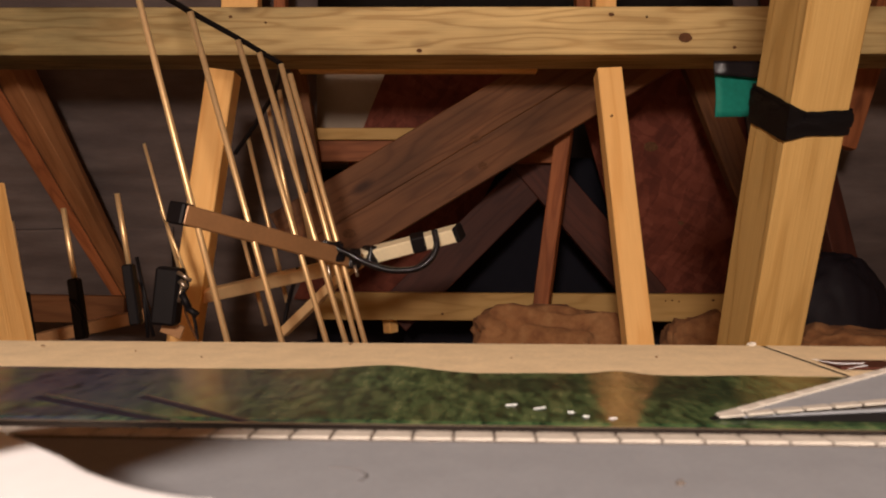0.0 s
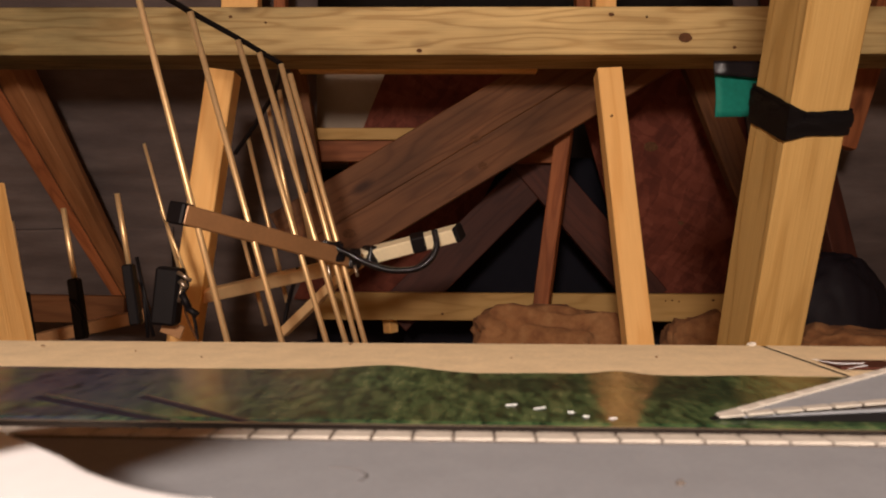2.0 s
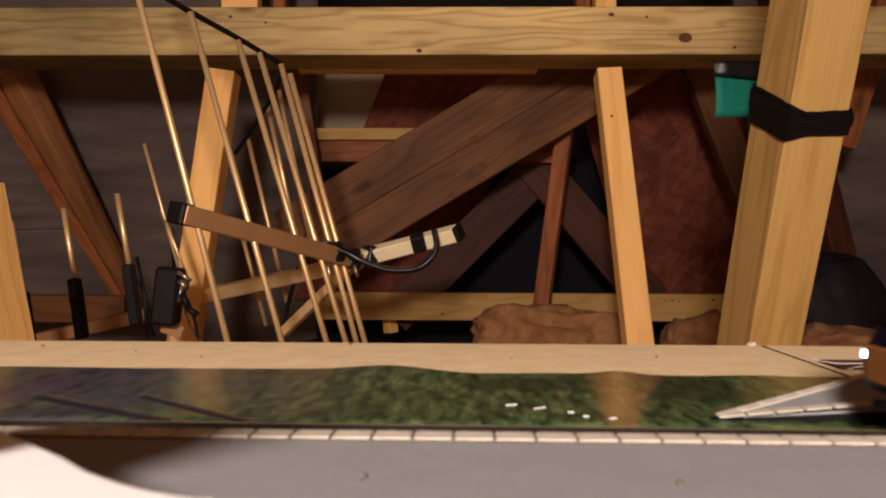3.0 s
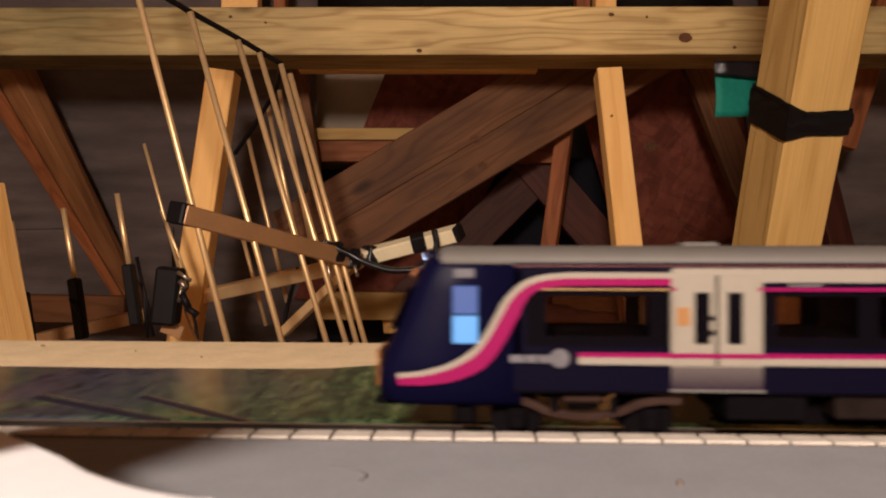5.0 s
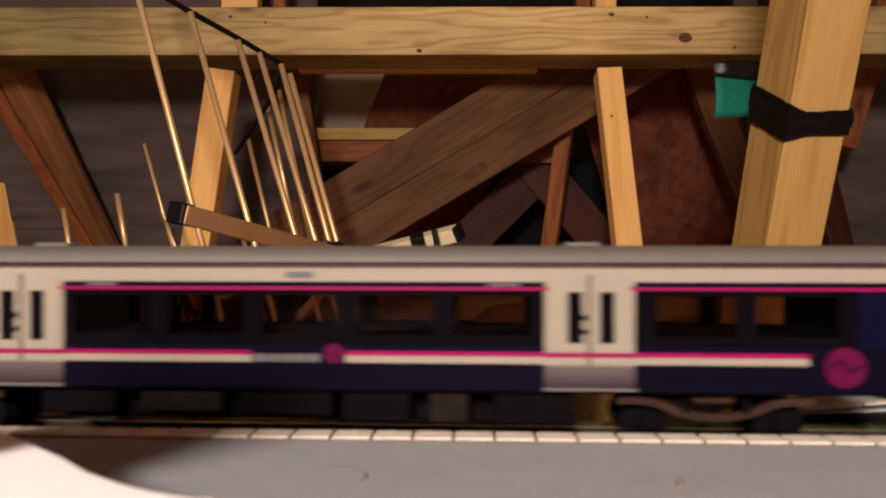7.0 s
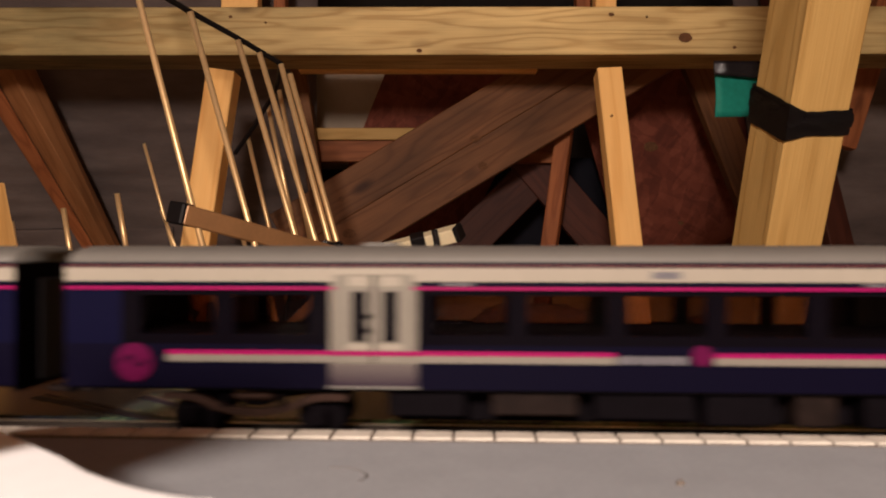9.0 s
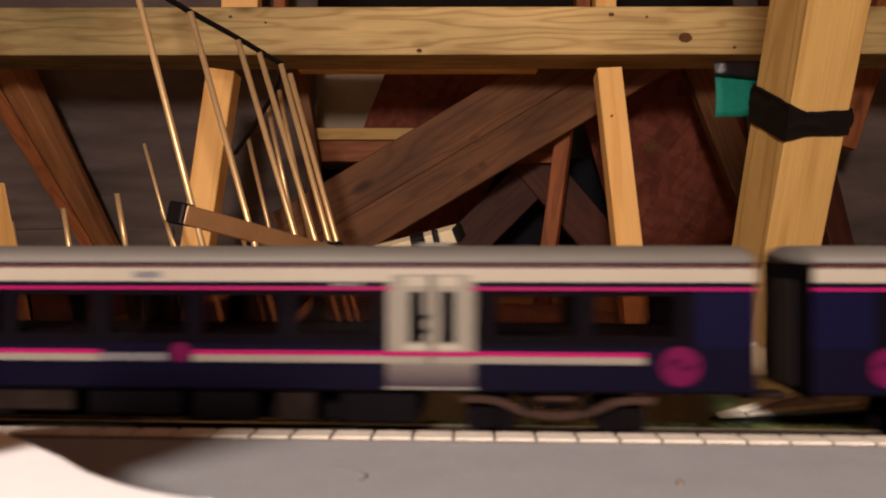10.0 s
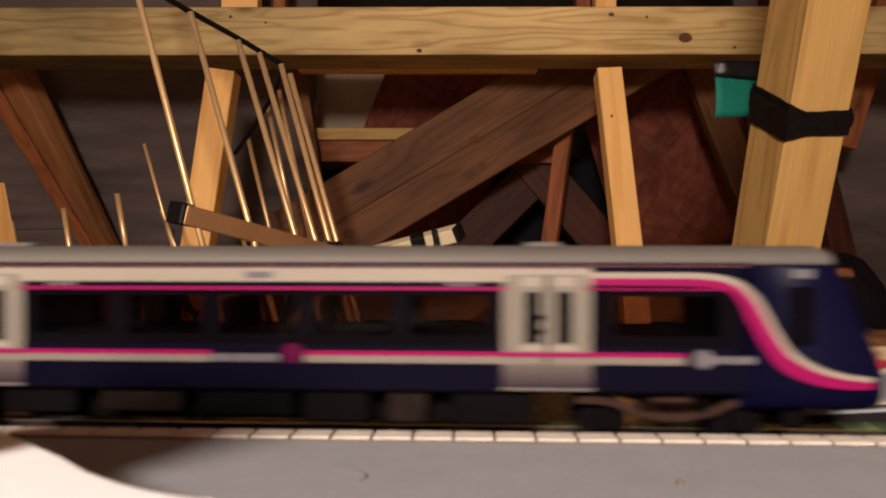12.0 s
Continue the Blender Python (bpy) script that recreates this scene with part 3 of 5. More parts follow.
def build_knots():
    knots("binder_beam", (((0.4958, 1.5694, 0.4862), 0.014, 0.010), ((-0.0485, 1.5694, 0.4597), 0.006, 0.004), ((0.3444, 1.5694, 0.5336), 0.006, 0.004), ((0.5964, 1.5694, 0.4666), 0.004, 0.003), ((-0.4346, 1.5694, 0.5290), 0.004, 0.003)))
    knots("valley_board", (((0.0763, 1.8490, 0.3195), 0.011, 0.008), ((-0.2437, 1.8490, 0.1752), 0.007, 0.006)))
    knots("valley_board.001", (((0.0969, 1.8540, 0.2547), 0.012, 0.009), ((-0.2266, 1.8540, 0.0909), 0.016, 0.011)))
    knots("osb_sheet_right", (((0.5919, 2.1840, 0.3451), 0.020, 0.014), ((0.6864, 2.2140, 0.1290), 0.008, 0.006), ((0.4872, 2.1980, 0.2499), 0.007, 0.005)))
    knots("eaves_plate", (((-0.0015, 2.0020, -0.1155), 0.004, 0.003), ((0.7047, 2.0020, -0.0802), 0.004, 0.003)))


def build_nails():
    """Nail heads in the timber faces."""
    for x, y, d, owner in ((1083, 205, 1.545, "strut"), (935, 545, 2.0, "eaves_plate"), (1178, 533, 2.0, "eaves_plate"), (1190, 532, 2.0, "eaves_plate"), (1202, 534, 2.0, "eaves_plate"), (1145, 30, 1.568, "binder_beam"), (470, 40, 1.568, "binder_beam")):
        o = bpy.data.objects[owner]
        p = sight(x, y, d)
        n = rod("nail", p - Vector((0, 0.0008, 0)), p + Vector((0, 0.01, 0)), 0.0022, KNOT, o, "rusty nail head", 8)
        n.matrix_basis = o.matrix_basis.inverted()


# black sheet whose colour stands in for the shade behind the rafters
def build_eaves_shade():
    slab("eaves_shade_sheet", [(-0.4241, 2.3600, 0.3338), (0.8794, 2.3600, 0.3338), (0.8794, 2.3600, -0.2919), (-0.4241, 2.3600, -0.2919)], 0.02, EAVES_BLACK, "black sheet standing in for the shade behind the rafters")


def build_wool(name, lo, hi, seed):
    """A torn hummock of loft insulation."""
    bm = bmesh.new()
    bmesh.ops.create_icosphere(bm, subdivisions=5, radius=1.0)
    c = (Vector(lo) + Vector(hi)) / 2
    s = (Vector(hi) - Vector(lo)) / 2
    for v in bm.verts:
        p = v.co.copy()
        k = 1 + 0.28 * noise.fractal(p * 1.7 + Vector((seed, 0, 0)), 1.0, 2.0, 5) + 0.02 * noise.noise(p * 14)
        sq = Vector([math.copysign(abs(q) ** 0.65, q) for q in p])
        v.co = c + Vector((sq.x * s.x, sq.y * s.y, sq.z * s.z)) * k
    return tagged(part(name, bm, WOOL, None, "", True), "torn brown glass wool insulation", "insulation", "loft insulation")


# ---- model railway board ----
TURN = math.atan(0.056)
TRACK = Matrix.Translation((0, 0.2116, 0)) @ Matrix.Rotation(-TURN, 4, "Z")


def on_track(ob):
    ob.matrix_basis = TRACK @ ob.matrix_basis
    return ob


PLATFORM = TRACK @ Matrix.Translation((-0.08, 0, 0)) @ Matrix.Rotation(radians(0.55), 4, "Z") @ Matrix.Translation((0.08, 0, 0))
EDGE = 0.182 - 0.2116          # platform edge, across the track
PLAT = 0.0103                  # platform height


def build_board():
    for lo, hi in ((-0.95, 0.1650), (0.1675, 1.6)):
        b = part("baseboard", box((lo, -0.45, -0.012), (hi, 0.2275, 0.0), 0.0008), MDF)
        tagged(on_track(b), "pale fibreboard layout baseboard, bare at its edge", "baseboard", "baseboards")
        for i, (x, y) in enumerate(((lo + 0.05, -0.40), (hi - 0.05, -0.40), (lo + 0.05, 0.18), (hi - 0.05, 0.18))):
            leg = part("leg", box((x - 0.02, y - 0.02, -0.6), (x + 0.02, y + 0.02, -0.0125), 0.001), OLD, b)


def build_joint():
    # black strip set into the gap, its colour standing in for the shade there
    j = part("gap_shade_strip", box((0.1651, -0.449, -0.011), (0.1674, 0.2272, -0.0003)), SIDE_CARD)
    tagged(on_track(j), "black strip filling the gap between baseboards as its shade", "joint", "", "structure")


def mat_far(x):
    """Far edge of the grass sheet, wavy where it has curled."""
    u = min(1.0, max(0.0, (x + 0.035) / 0.05))
    return 0.1250 - 0.0075 * u * u * (3 - 2 * u) + 0.0016 * noise.noise(Vector((x * 18, 3.1, 0)))


def curl(x):
    return 0.0018 * math.exp(-((x + 0.034) / 0.022) ** 2) + 0.0016 * math.exp(-((x - 0.068) / 0.010) ** 2) + 0.0010 * max(0.0, noise.noise(Vector((x * 22, 7.7, 0))))


def build_mat():
    bm = bmesh.new()
    n, k = 160, 10
    top = []
    for i in range(n + 1):
        x = -0.36 + 0.62 * i / n
        row = []
        for j in range(k + 1):
            v = j / k
            y = 0.018 + (mat_far(x) - 0.018) * v
            lift = curl(x) * max(0, v - 0.6) / 0.4
            row.append(bm.verts.new((x, y, 0.0007 + lift)))
        row.insert(0, bm.verts.new((x, 0.0179, 0.0001)))
        top.append(row)
    for i in range(n):
        for j in range(k + 1):
            bm.faces.new((top[i][j], top[i + 1][j], top[i + 1][j + 1], top[i][j + 1]))
    ob = part("grass_sheet", bm, MAT, None, "", True)
    tagged(on_track(ob), "glossy printed grass sheet with a curled far edge", "scenic sheet")
    # thin white paper core along its far edge
    bm = bmesh.new()
    last = None
    for i in range(n + 1):
        x = -0.36 + 0.62 * i / n
        y = mat_far(x) + 0.0002
        lift = curl(x)
        w = 0.0012 + 0.0026 * max(0, noise.noise(Vector((x * 17, 1.2, 4))))
        pair = [bm.verts.new((x, y, 0.0003 + lift)), bm.verts.new((x, y + w, 0.0002 + lift * 0.7))]
        if last:
            bm.faces.new((last[0], last[1], pair[1], pair[0]))
        last = pair
    rim = part("paper_edge", bm, WHITE, ob, "torn white paper edge")
    for x0, y0, x1, y1, w, mat in ((-0.150, 0.062, -0.082, 0.0215, 0.0009, PRINT_LINE), (-0.112, 0.062, -0.058, 0.0200, 0.0009, PRINT_LINE),
                                   (-0.150, 0.0560, -0.087, 0.0205, 0.0045, PRINT_DARK), (-0.112, 0.0590, -0.062, 0.0215, 0.0045, PRINT_DARK)):
        va, vb = Vector((x0, y0, 0)), Vector((x1, y1, 0))
        ln = part("printed_line", box((0, -w / 2, 0), ((vb - va).length, w / 2, 0.0001)), mat, ob, "printed track line")
        ln.matrix_basis = Matrix.Translation((0, 0, 0.00072 if mat is PRINT_DARK else 0.00084)) @ along(va, vb)
    for i, (x, y, a, l) in enumerate(((0.0205, 0.0512, 20, 0.0042), (0.0298, 0.0466, 35, 0.005), (0.0395, 0.0405, 10, 0.0022), (0.0436, 0.0345, 0, 0.002), (0.0517, 0.032, 15, 0.0027))):
        c = part("paper_chip", box((-l / 2, -0.0005, 0), (l / 2, 0.0005, 0.0004), 0.0002), WHITE)
        c.matrix_basis = pose(x, y, 0.0007, 0, 0, a)
        tagged(on_track(c), "tiny white paper chip on the grass", "paper chip", "paper chips on the grass")


def build_track():
    t = empty("track", TRACK, "nickel model railway track on black sleepers", "railway track")
    for y in (-0.00825, 0.00825):
        bm = bmesh.new()
        add_box(bm, (-0.94, y - 0.0012, 0.0008), (1.58, y + 0.0012, 0.0012))
        add_box(bm, (-0.94, y - 0.0004, 0.0012), (1.58, y + 0.0004, 0.0029))
        add_box(bm, (-0.94, y - 0.0007, 0.0029), (1.58, y + 0.0007, 0.0034), 0.0001)
        rail = part("rail", bm, RAILSIDE, t, "brown weathered rail")
        part("rail_head", box((-0.94, y - 0.0006, 0.00342), (1.58, y + 0.0006, 0.0036), 0.00005), STEEL, rail, "polished nickel silver rail head")
    me = None
    for i in range(290):
        x = -0.93 + i * 0.0087
        if me is None:
            first = part("sleeper", box((-0.0017, -0.0155, 0.0003), (0.0017, 0.0155, 0.0008), 0.0002), SLEEPER, t)
            me = first.data
            ob = first
        else:
            ob = new("sleeper", me)
            ob.parent = t
        ob.location = (x, 0, 0)
    bed = part("trackbed", box((-0.94, -0.0172, 0.0001), (1.58, 0.0172, 0.0005), 0.0002), SLEEPER, t, "dark brown foam trackbed")


def stones(parent, x0, x1, y0, y1, z, pitch, gap, rise=0.0, dx=0.0):
    n = int((x1 - x0) / pitch)
    me = None
    for i in range(n):
        x = x0 + i * pitch
        if me is None:
            ob = part("coping_stone", box((gap / 2, y0, 0), (pitch - gap / 2, y1, 0.0007), 0.0002), COPING, parent)
            me = ob.data
        else:
            ob = new("coping_stone", me)
            ob.parent = parent
        ob.matrix_basis = pose(x, 0, z + rise * i * pitch, 0, -math.degrees(math.atan(rise)), 0)


def build_platform():
    p = empty("station_platform", PLATFORM, "grey card model station platform with cream coping", "platform")
    part("deck", box((-0.42, -0.42, 0.0002), (0.5, EDGE - 0.0004, PLAT - 0.0007), 0.0004), GREY_CARD, p, "grey printed card platform top")
    part("coping_bed", box((-0.42, EDGE - 0.0066, PLAT - 0.0006), (0.5, EDGE, PLAT - 0.0002)), JOINT, p, "dark joints under the coping")
    stones(p, -0.30, 0.40, EDGE - 0.0064, EDGE + 0.0003, PLAT - 0.0004, 0.0095, 0.0006)
    # a dark arc painted as a shallow oval blister's shade, and a dark speck in the card
    bm = bmesh.new()
    pts = [(math.cos(a) * 0.0085, math.sin(a) * 0.006) for a in (radians(d) for d in range(-30, 100, 10))]
    for (x0, y0), (x1, y1) in zip(pts, pts[1:]):
        rod_mesh(bm, (x0, y0, 0), (x1, y1, 0), 0.0003, 6)
    ob = part("shade_arc", bm, ARC_SHADE, p, "dark arc painted as the shade of an oval blister")
    ob.matrix_basis = pose(-0.0205, 0.148 - 0.2116, PLAT - 0.0007)
    bm = bmesh.new()
    bmesh.ops.create_icosphere(bm, subdivisions=2, radius=0.0009)
    ob = part("speck", bm, JOINT, p, "small dark speck")
    ob.matrix_basis = pose(0.0478, 0.146 - 0.2116, PLAT - 0.0006)


def build_ramp():
    """The second platform's sloping, pointed end beyond the track."""
    p = empty("platform_ramp", TRACK, "pointed grey card ramp end of a second platform", "platform")
    x0, x1, y0, rise = 0.082, 0.30, 0.032, 0.1
    xe, ye = 0.165, 0.086

    def prism(poly, z0, z1):
        bm = bmesh.new()
        lo = [bm.verts.new((x, y, 0.0008)) for x, y in poly]
        hi = [bm.verts.new((x, y, 0.0015 + min(max(0, x - x0) * rise, 0.0125) + z1)) for x, y in poly]
        bm.faces.new(lo)
        bm.faces.new(hi)
        for i in range(len(poly)):
            j = (i + 1) % len(poly)
            bm.faces.new((lo[i], lo[j], hi[j], hi[i]))
        return bm

    part("ramp_body", prism([(x0, y0), (x1, y0), (x1, 0.10), (xe + 0.03, 0.10), (xe, ye), (x0, y0 + 0.003)], 0, -0.0010), SIDE_CARD, p, "black card sides")
    part("ramp_deck", prism([(x0 + 0.004, y0 + 0.002), (x1, y0 + 0.002), (x1, 0.0985), (xe + 0.03, 0.0985), (xe, ye - 0.002), (x0 + 0.004, y0 + 0.0035)], 0, -0.0004), GREY_CARD, p, "grey printed card ramp")
    stones(p, x0 + 0.002, x1, y0 - 0.0003, y0 + 0.0042, 0.0012, 0.0088, 0.0007, rise)
    # coping down the slanting back edge
    a = Vector((x0 + 0.002, y0 + 0.004, 0.0014))
    b = Vector((xe, ye, 0.0014 + (xe - x0) * rise))
    m = along(a, b)
    n = (b - a).length
    me = None
    for i in range(int(n / 0.0095)):
        ob = part("coping_stone", box((0.0004, -0.0042, 0), (0.0091, 0.0, 0.0007), 0.0002), COPING, p) if me is None else new("coping_stone", me)
        me, ob.parent = ob.data, p
        ob.matrix_basis = m @ pose(i * 0.0095, 0, 0)


def build_plate():
    b = empty("white_box", Matrix.Translation((0, 0, PLAT)), "white card box with a bowed edge lying on the platform", "box")
    bow = [(-0.1818, 0.2278), (-0.0904, 0.1454), (-0.0772, 0.1337), (-0.0676, 0.1251), (-0.0577, 0.1163), (-0.0501, 0.1098), (-0.0435, 0.1047), (-0.0395, 0.1022), (-0.0349, 0.0999), (-0.0298, 0.0976), (-0.0240, 0.0948), (-0.0100, 0.0900)]
    for name, shrink, z0, z1, label in (("tray", 0.0012, 0.0, 0.0075, ""), ("lid", 0.0, 0.0076, 0.0120, "white card lid with a soft bowed edge")):
        bm = bmesh.new()
        low = [bm.verts.new((x - shrink, y - shrink, z0)) for x, y in bow + [(-0.010 - shrink, 0.02), (-0.16, 0.02)]]
        face = bm.faces.new(low)
        up = bmesh.ops.extrude_face_region(bm, geom=[face])
        for v in up["geom"]:
            if isinstance(v, bmesh.types.BMVert):
                v.co.z = z1
        rim = [e for e in bm.edges if min(v.co.z for v in e.verts) > z1 - 1e-6]
        bmesh.ops.bevel(bm, geom=rim, offset=0.0012, segments=3, affect="EDGES", profile=0.5)
        part(name, bm, WHITE, b, label)
    # a leaning flap added out of view so that its shadow falls on the coping
    bm = bmesh.new()
    foot, tip = Vector((-0.0752, 0.1100, 0.0118)), Vector((-0.0490, 0.0500, 0.0730))
    bm.faces.new([bm.verts.new(p) for p in (foot, tip, tip + Vector((-0.045, 0.03, -0.01)), foot + Vector((-0.030, 0.050, 0)))])
    bmesh.ops.triangulate(bm, faces=bm.faces[:])
    bmesh.ops.solidify(bm, geom=bm.faces[:], thickness=0.0008)
    part("shade_flap", bm, WHITE, b, "unseen white card added to shade the coping")


def build_scrap():
    s = part("felt_scrap", box((-0.022, -0.012, 0), (0.05, 0.012, 0.0012), 0.0004), SHADE)
    s.matrix_basis = pose(0.2, 0.352, 0.0002, 0, 0, -4)
    tagged(s, "dark brown scrap beside the board joint", "scrap")
    for i, pts in enumerate(([(0.1763, 0.3650, -0.0000), (0.1804, 0.3520, 0.0003), (0.1934, 0.3520, 0.0011)], [(0.1756, 0.3330, 0.0001), (0.1830, 0.3400, 0.0017), (0.1908, 0.3450, 0.0027)])):
        pts = [(x, y, 0.0016) for x, y, z in pts]
        h = hose("thread", pts, 0.00018, WHITE)
        tagged(h, "loose white thread over the board joint", "thread", "loose threads")
    bm = bmesh.new()
    bmesh.ops.create_icosphere(bm, subdivisions=3, radius=0.0025)
    for v in bm.verts:
        v.co = Vector((v.co.x, v.co.y * 0.6, v.co.z * 0.4)) * (1 + 0.6 * noise.noise(v.co * 700))
    f = part("fluff", bm, COPING)
    f.matrix_basis = pose(0.1725, 0.428, 0.001)
    tagged(f, "small pale tuft of fluff on the board", "fluff")


# ---- TV aerial leaning among the trusses ----
def square_tube(name, a, b, w, material, parent, label="", roll=0.0):
    m = along(a, b, (0, 0, 1), roll)
    n = (Vector(b) - Vector(a)).length
    ob = part(name, box((0, -w / 2, -w / 2), (n, w / 2, w / 2), w * 0.08), material, parent, label)
    ob.matrix_basis = m
    return ob


def build_aerial():
    a = empty("tv_aerial", Matrix(), "dismantled gold television aerial leaning in the loft", "aerial")
    boom = square_tube("boom", (-0.3844, 1.1200, 0.1060), (-0.1589, 1.4200, 0.0320), 0.030, TUBE, a, "square aluminium boom", 8)
    square_tube("end_cap", (-0.3908, 1.1150, 0.1074), (-0.3795, 1.1350, 0.1041), 0.033, BLACK, a, "black plastic end cap", 8)
    b2 = square_tube("boom", (-0.5357, 1.6200, -0.0522), (-0.1538, 1.4500, 0.0316), 0.026, BRASS, a, "gold square boom", 20)
    square_tube("boom", (-0.1591, 1.4400, 0.0360), (0.0289, 1.4000, 0.0839), 0.027, ALU, a, "bright square boom end", 25)
    square_tube("clamp", (-0.0579, 1.4050, 0.0633), (-0.0331, 1.4050, 0.0695), 0.030, BLACK, a, "black clamp on the boom", 25)
    square_tube("end_cap", (0.0247, 1.3950, 0.0828), (0.0328, 1.3900, 0.0847), 0.028, BLACK, a, "black plastic end cap", 25)
    square_tube("brace", (-0.3137, 1.5000, -0.1106), (-0.1718, 1.4400, 0.0211), 0.018, BRASS, a, "thin gold brace tube")
    square_tube("boom", (-0.9846, 1.7500, -0.1664), (-0.6535, 1.7000, -0.0900), 0.028, TUBE, a, "brown square boom", 10)
    rods = ((246, 0, 402, 603, 1.137), (337, 22, 498, 603, 1.218), (421, 72, 577, 603, 1.301), (459, 94, 611, 603, 1.341), (497, 114, 630, 603, 1.382), (513, 131, 645, 603, 1.392))
    for x0, y0, x1, y1, d in rods:
        p, q = aerial_ends(x0, y0, x1, y1, d)
        rod("element", p, q, 0.0050, BRASS, a)
    for x0, y0, x1, y1, d in ((438, 242, 508, 535, 1.62), (474, 188, 528, 440, 1.60), (494, 160, 552, 440, 1.58), (424, 400, 471, 577, 1.66)):
        p, q = aerial_ends(x0, y0, x1, y1, d)
        rod("element", p, q, 0.0048, BRASS, a)
    for x0, y0, x1, y1, d in ((20, 393, 42, 530, 1.45), (112, 369, 134, 505, 1.45), (207, 343, 230, 480, 1.45)):
        p, q = aerial_ends(x0, y0, x1, y1, d)
        rod("element", p, q, 0.0050, BRASS, a)
        p2, q2 = aerial_ends(x1 - 3, y1 - 12, x1 + 12, y1 + 95, d)
        m = along(p2, q2, (0, 1, 0))
        n = (q2 - p2).length
        ob = part("insulator", box((0, -0.010, -0.012), (n, 0.010, 0.012), 0.003), BLACK, a, "black plastic element holder")
        ob.matrix_basis = m
    for x0, y0, x1, y1 in ((255, 255, 318, 482), (285, 372, 335, 500)):
        p, q = aerial_ends(x0, y0, x1, y1, 1.40)
        rod("thin_element", p, q, 0.0030, BRASS, a)
    bx = part("dipole_box", box((-0.022, -0.02, -0.052), (0.022, 0.02, 0.052), 0.005), BLACK, a, "black dipole connection box")
    bx.matrix_basis = Matrix.Translation((-0.4939, 1.3800, -0.0303)) @ Matrix.Rotation(radians(6), 4, "Y")
    for (x0, y0), (x1, y1), r, m, label in (((314, 482), (338, 497), 0.0035, STEEL, "steel wing nut"), ((318, 497), (330, 510), 0.0050, STEEL, "steel clamp bolt"),
                                           ((322, 520), (334, 545), 0.0065, BLACK, "black cable clamp"), ((330, 545), (350, 558), 0.0060, BLACK, "black cable gland"),
                                           ((322, 505), (316, 535), 0.0030, STEEL, "bent steel bracket")):
        rod("clamp_fitting", sight(x0, y0, 1.352), sight(x1, y1, 1.352), r, m, a, label)
    plate = part("bracket_plate", box((-0.020, -0.002, -0.012), (0.020, 0.002, 0.012), 0.001), TUBE, a, "bent brown bracket plate")
    plate.matrix_basis = Matrix.Translation(sight(305, 583, 1.40)) @ Matrix.Rotation(radians(20), 4, "Y")
    for (x0, y0), (x1, y1) in (((124, 530), (150, 566)), ((242, 455), (272, 596)), ((252, 500), (262, 598))):
        rod("insulator_rib", sight(x0, y0, 1.43), sight(x1, y1, 1.43), 0.0035, BLACK, a, "black plastic rib")
    hose("bracket_wire", [(-0.4681, 1.3700, 0.0147), (-0.4527, 1.3600, -0.0101), (-0.4667, 1.3600, -0.0351), (-0.4500, 1.3700, -0.0560), (-0.4411, 1.3800, -0.1076)], 0.003, BLACK, a, "twisted black wire")
    hose("bracket_wire", [(-0.4627, 1.3600, -0.0051), (-0.4587, 1.3600, -0.0452), (-0.4540, 1.3700, -0.0761), (-0.4411, 1.3800, -0.1096)], 0.0025, OLD, a, "rusty brown bracket wire")
    hose("cable", [sight(275, -15, 1.16), sight(338, 22, 1.235), sight(421, 68, 1.318), sight(495, 112, 1.40)], 0.0048, BLACK, a, "black coaxial cable")
    hose("cable", [(-0.2959, 1.4000, 0.3932), (-0.3204, 1.4800, 0.3712), (-0.3828, 1.5800, 0.3170), (-0.4444, 1.6400, 0.2581)], 0.0048, BLACK, a, "black coaxial cable")
    hose("cable", [sight(572, 428, 1.36), sight(610, 446, 1.36), sight(665, 472, 1.36), sight(712, 479, 1.37), sight(752, 468, 1.37), sight(772, 440, 1.375), sight(769, 408, 1.385)], 0.0060, TAPE, a, "looped black cable")
    hose("cable", [(-0.2828, 1.5000, 0.0175), (-0.3045, 1.5200, -0.0456), (-0.3200, 1.5300, -0.1082)], 0.004, BLACK, a, "thin black cable")
    for x, y, r in ((590, 440, 0), (625, 458, 10), (655, 462, 20)):
        t = part("tape", box((-0.012, -0.0185, -0.0185), (0.012, 0.0185, 0.0185), 0.004), TAPE, a, "black tape wrap")
        t.matrix_basis = Matrix.Translation({590: (-0.1944, 1.3750, 0.0489), 625: (-0.1670, 1.4000, 0.0365), 655: (-0.1363, 1.4350, 0.0413)}[x]) @ pose(0, 0, 0, 0, r - 8, 35)
    rod("bolt", (-0.1572, 1.3600, 0.0250), (-0.1512, 1.3600, 0.0049), 0.003, STEEL, a, "steel bolt")
    rod("bolt", (-0.2043, 1.3600, 0.0250), (-0.1972, 1.3800, -0.0263), 0.003, STEEL, a, "steel bolt")


def aerial_ends(x0, y0, x1, y1, d):
    """Both ends of an element that hangs in an upright plane d metres away (view slopes to world)."""
    s = d / 1357.93
    p = Vector(((x0 - 784) * s, d, 0.054 - (y0 - 441) * s))
    q = Vector(((x1 - 784) * s, d, 0.054 - (y1 - 441) * s))
    w = (q - p).normalized()
    if y0 <= 0:
        p -= w * 0.25
    if y1 > 600:
        q += w * 0.2
    return p, q


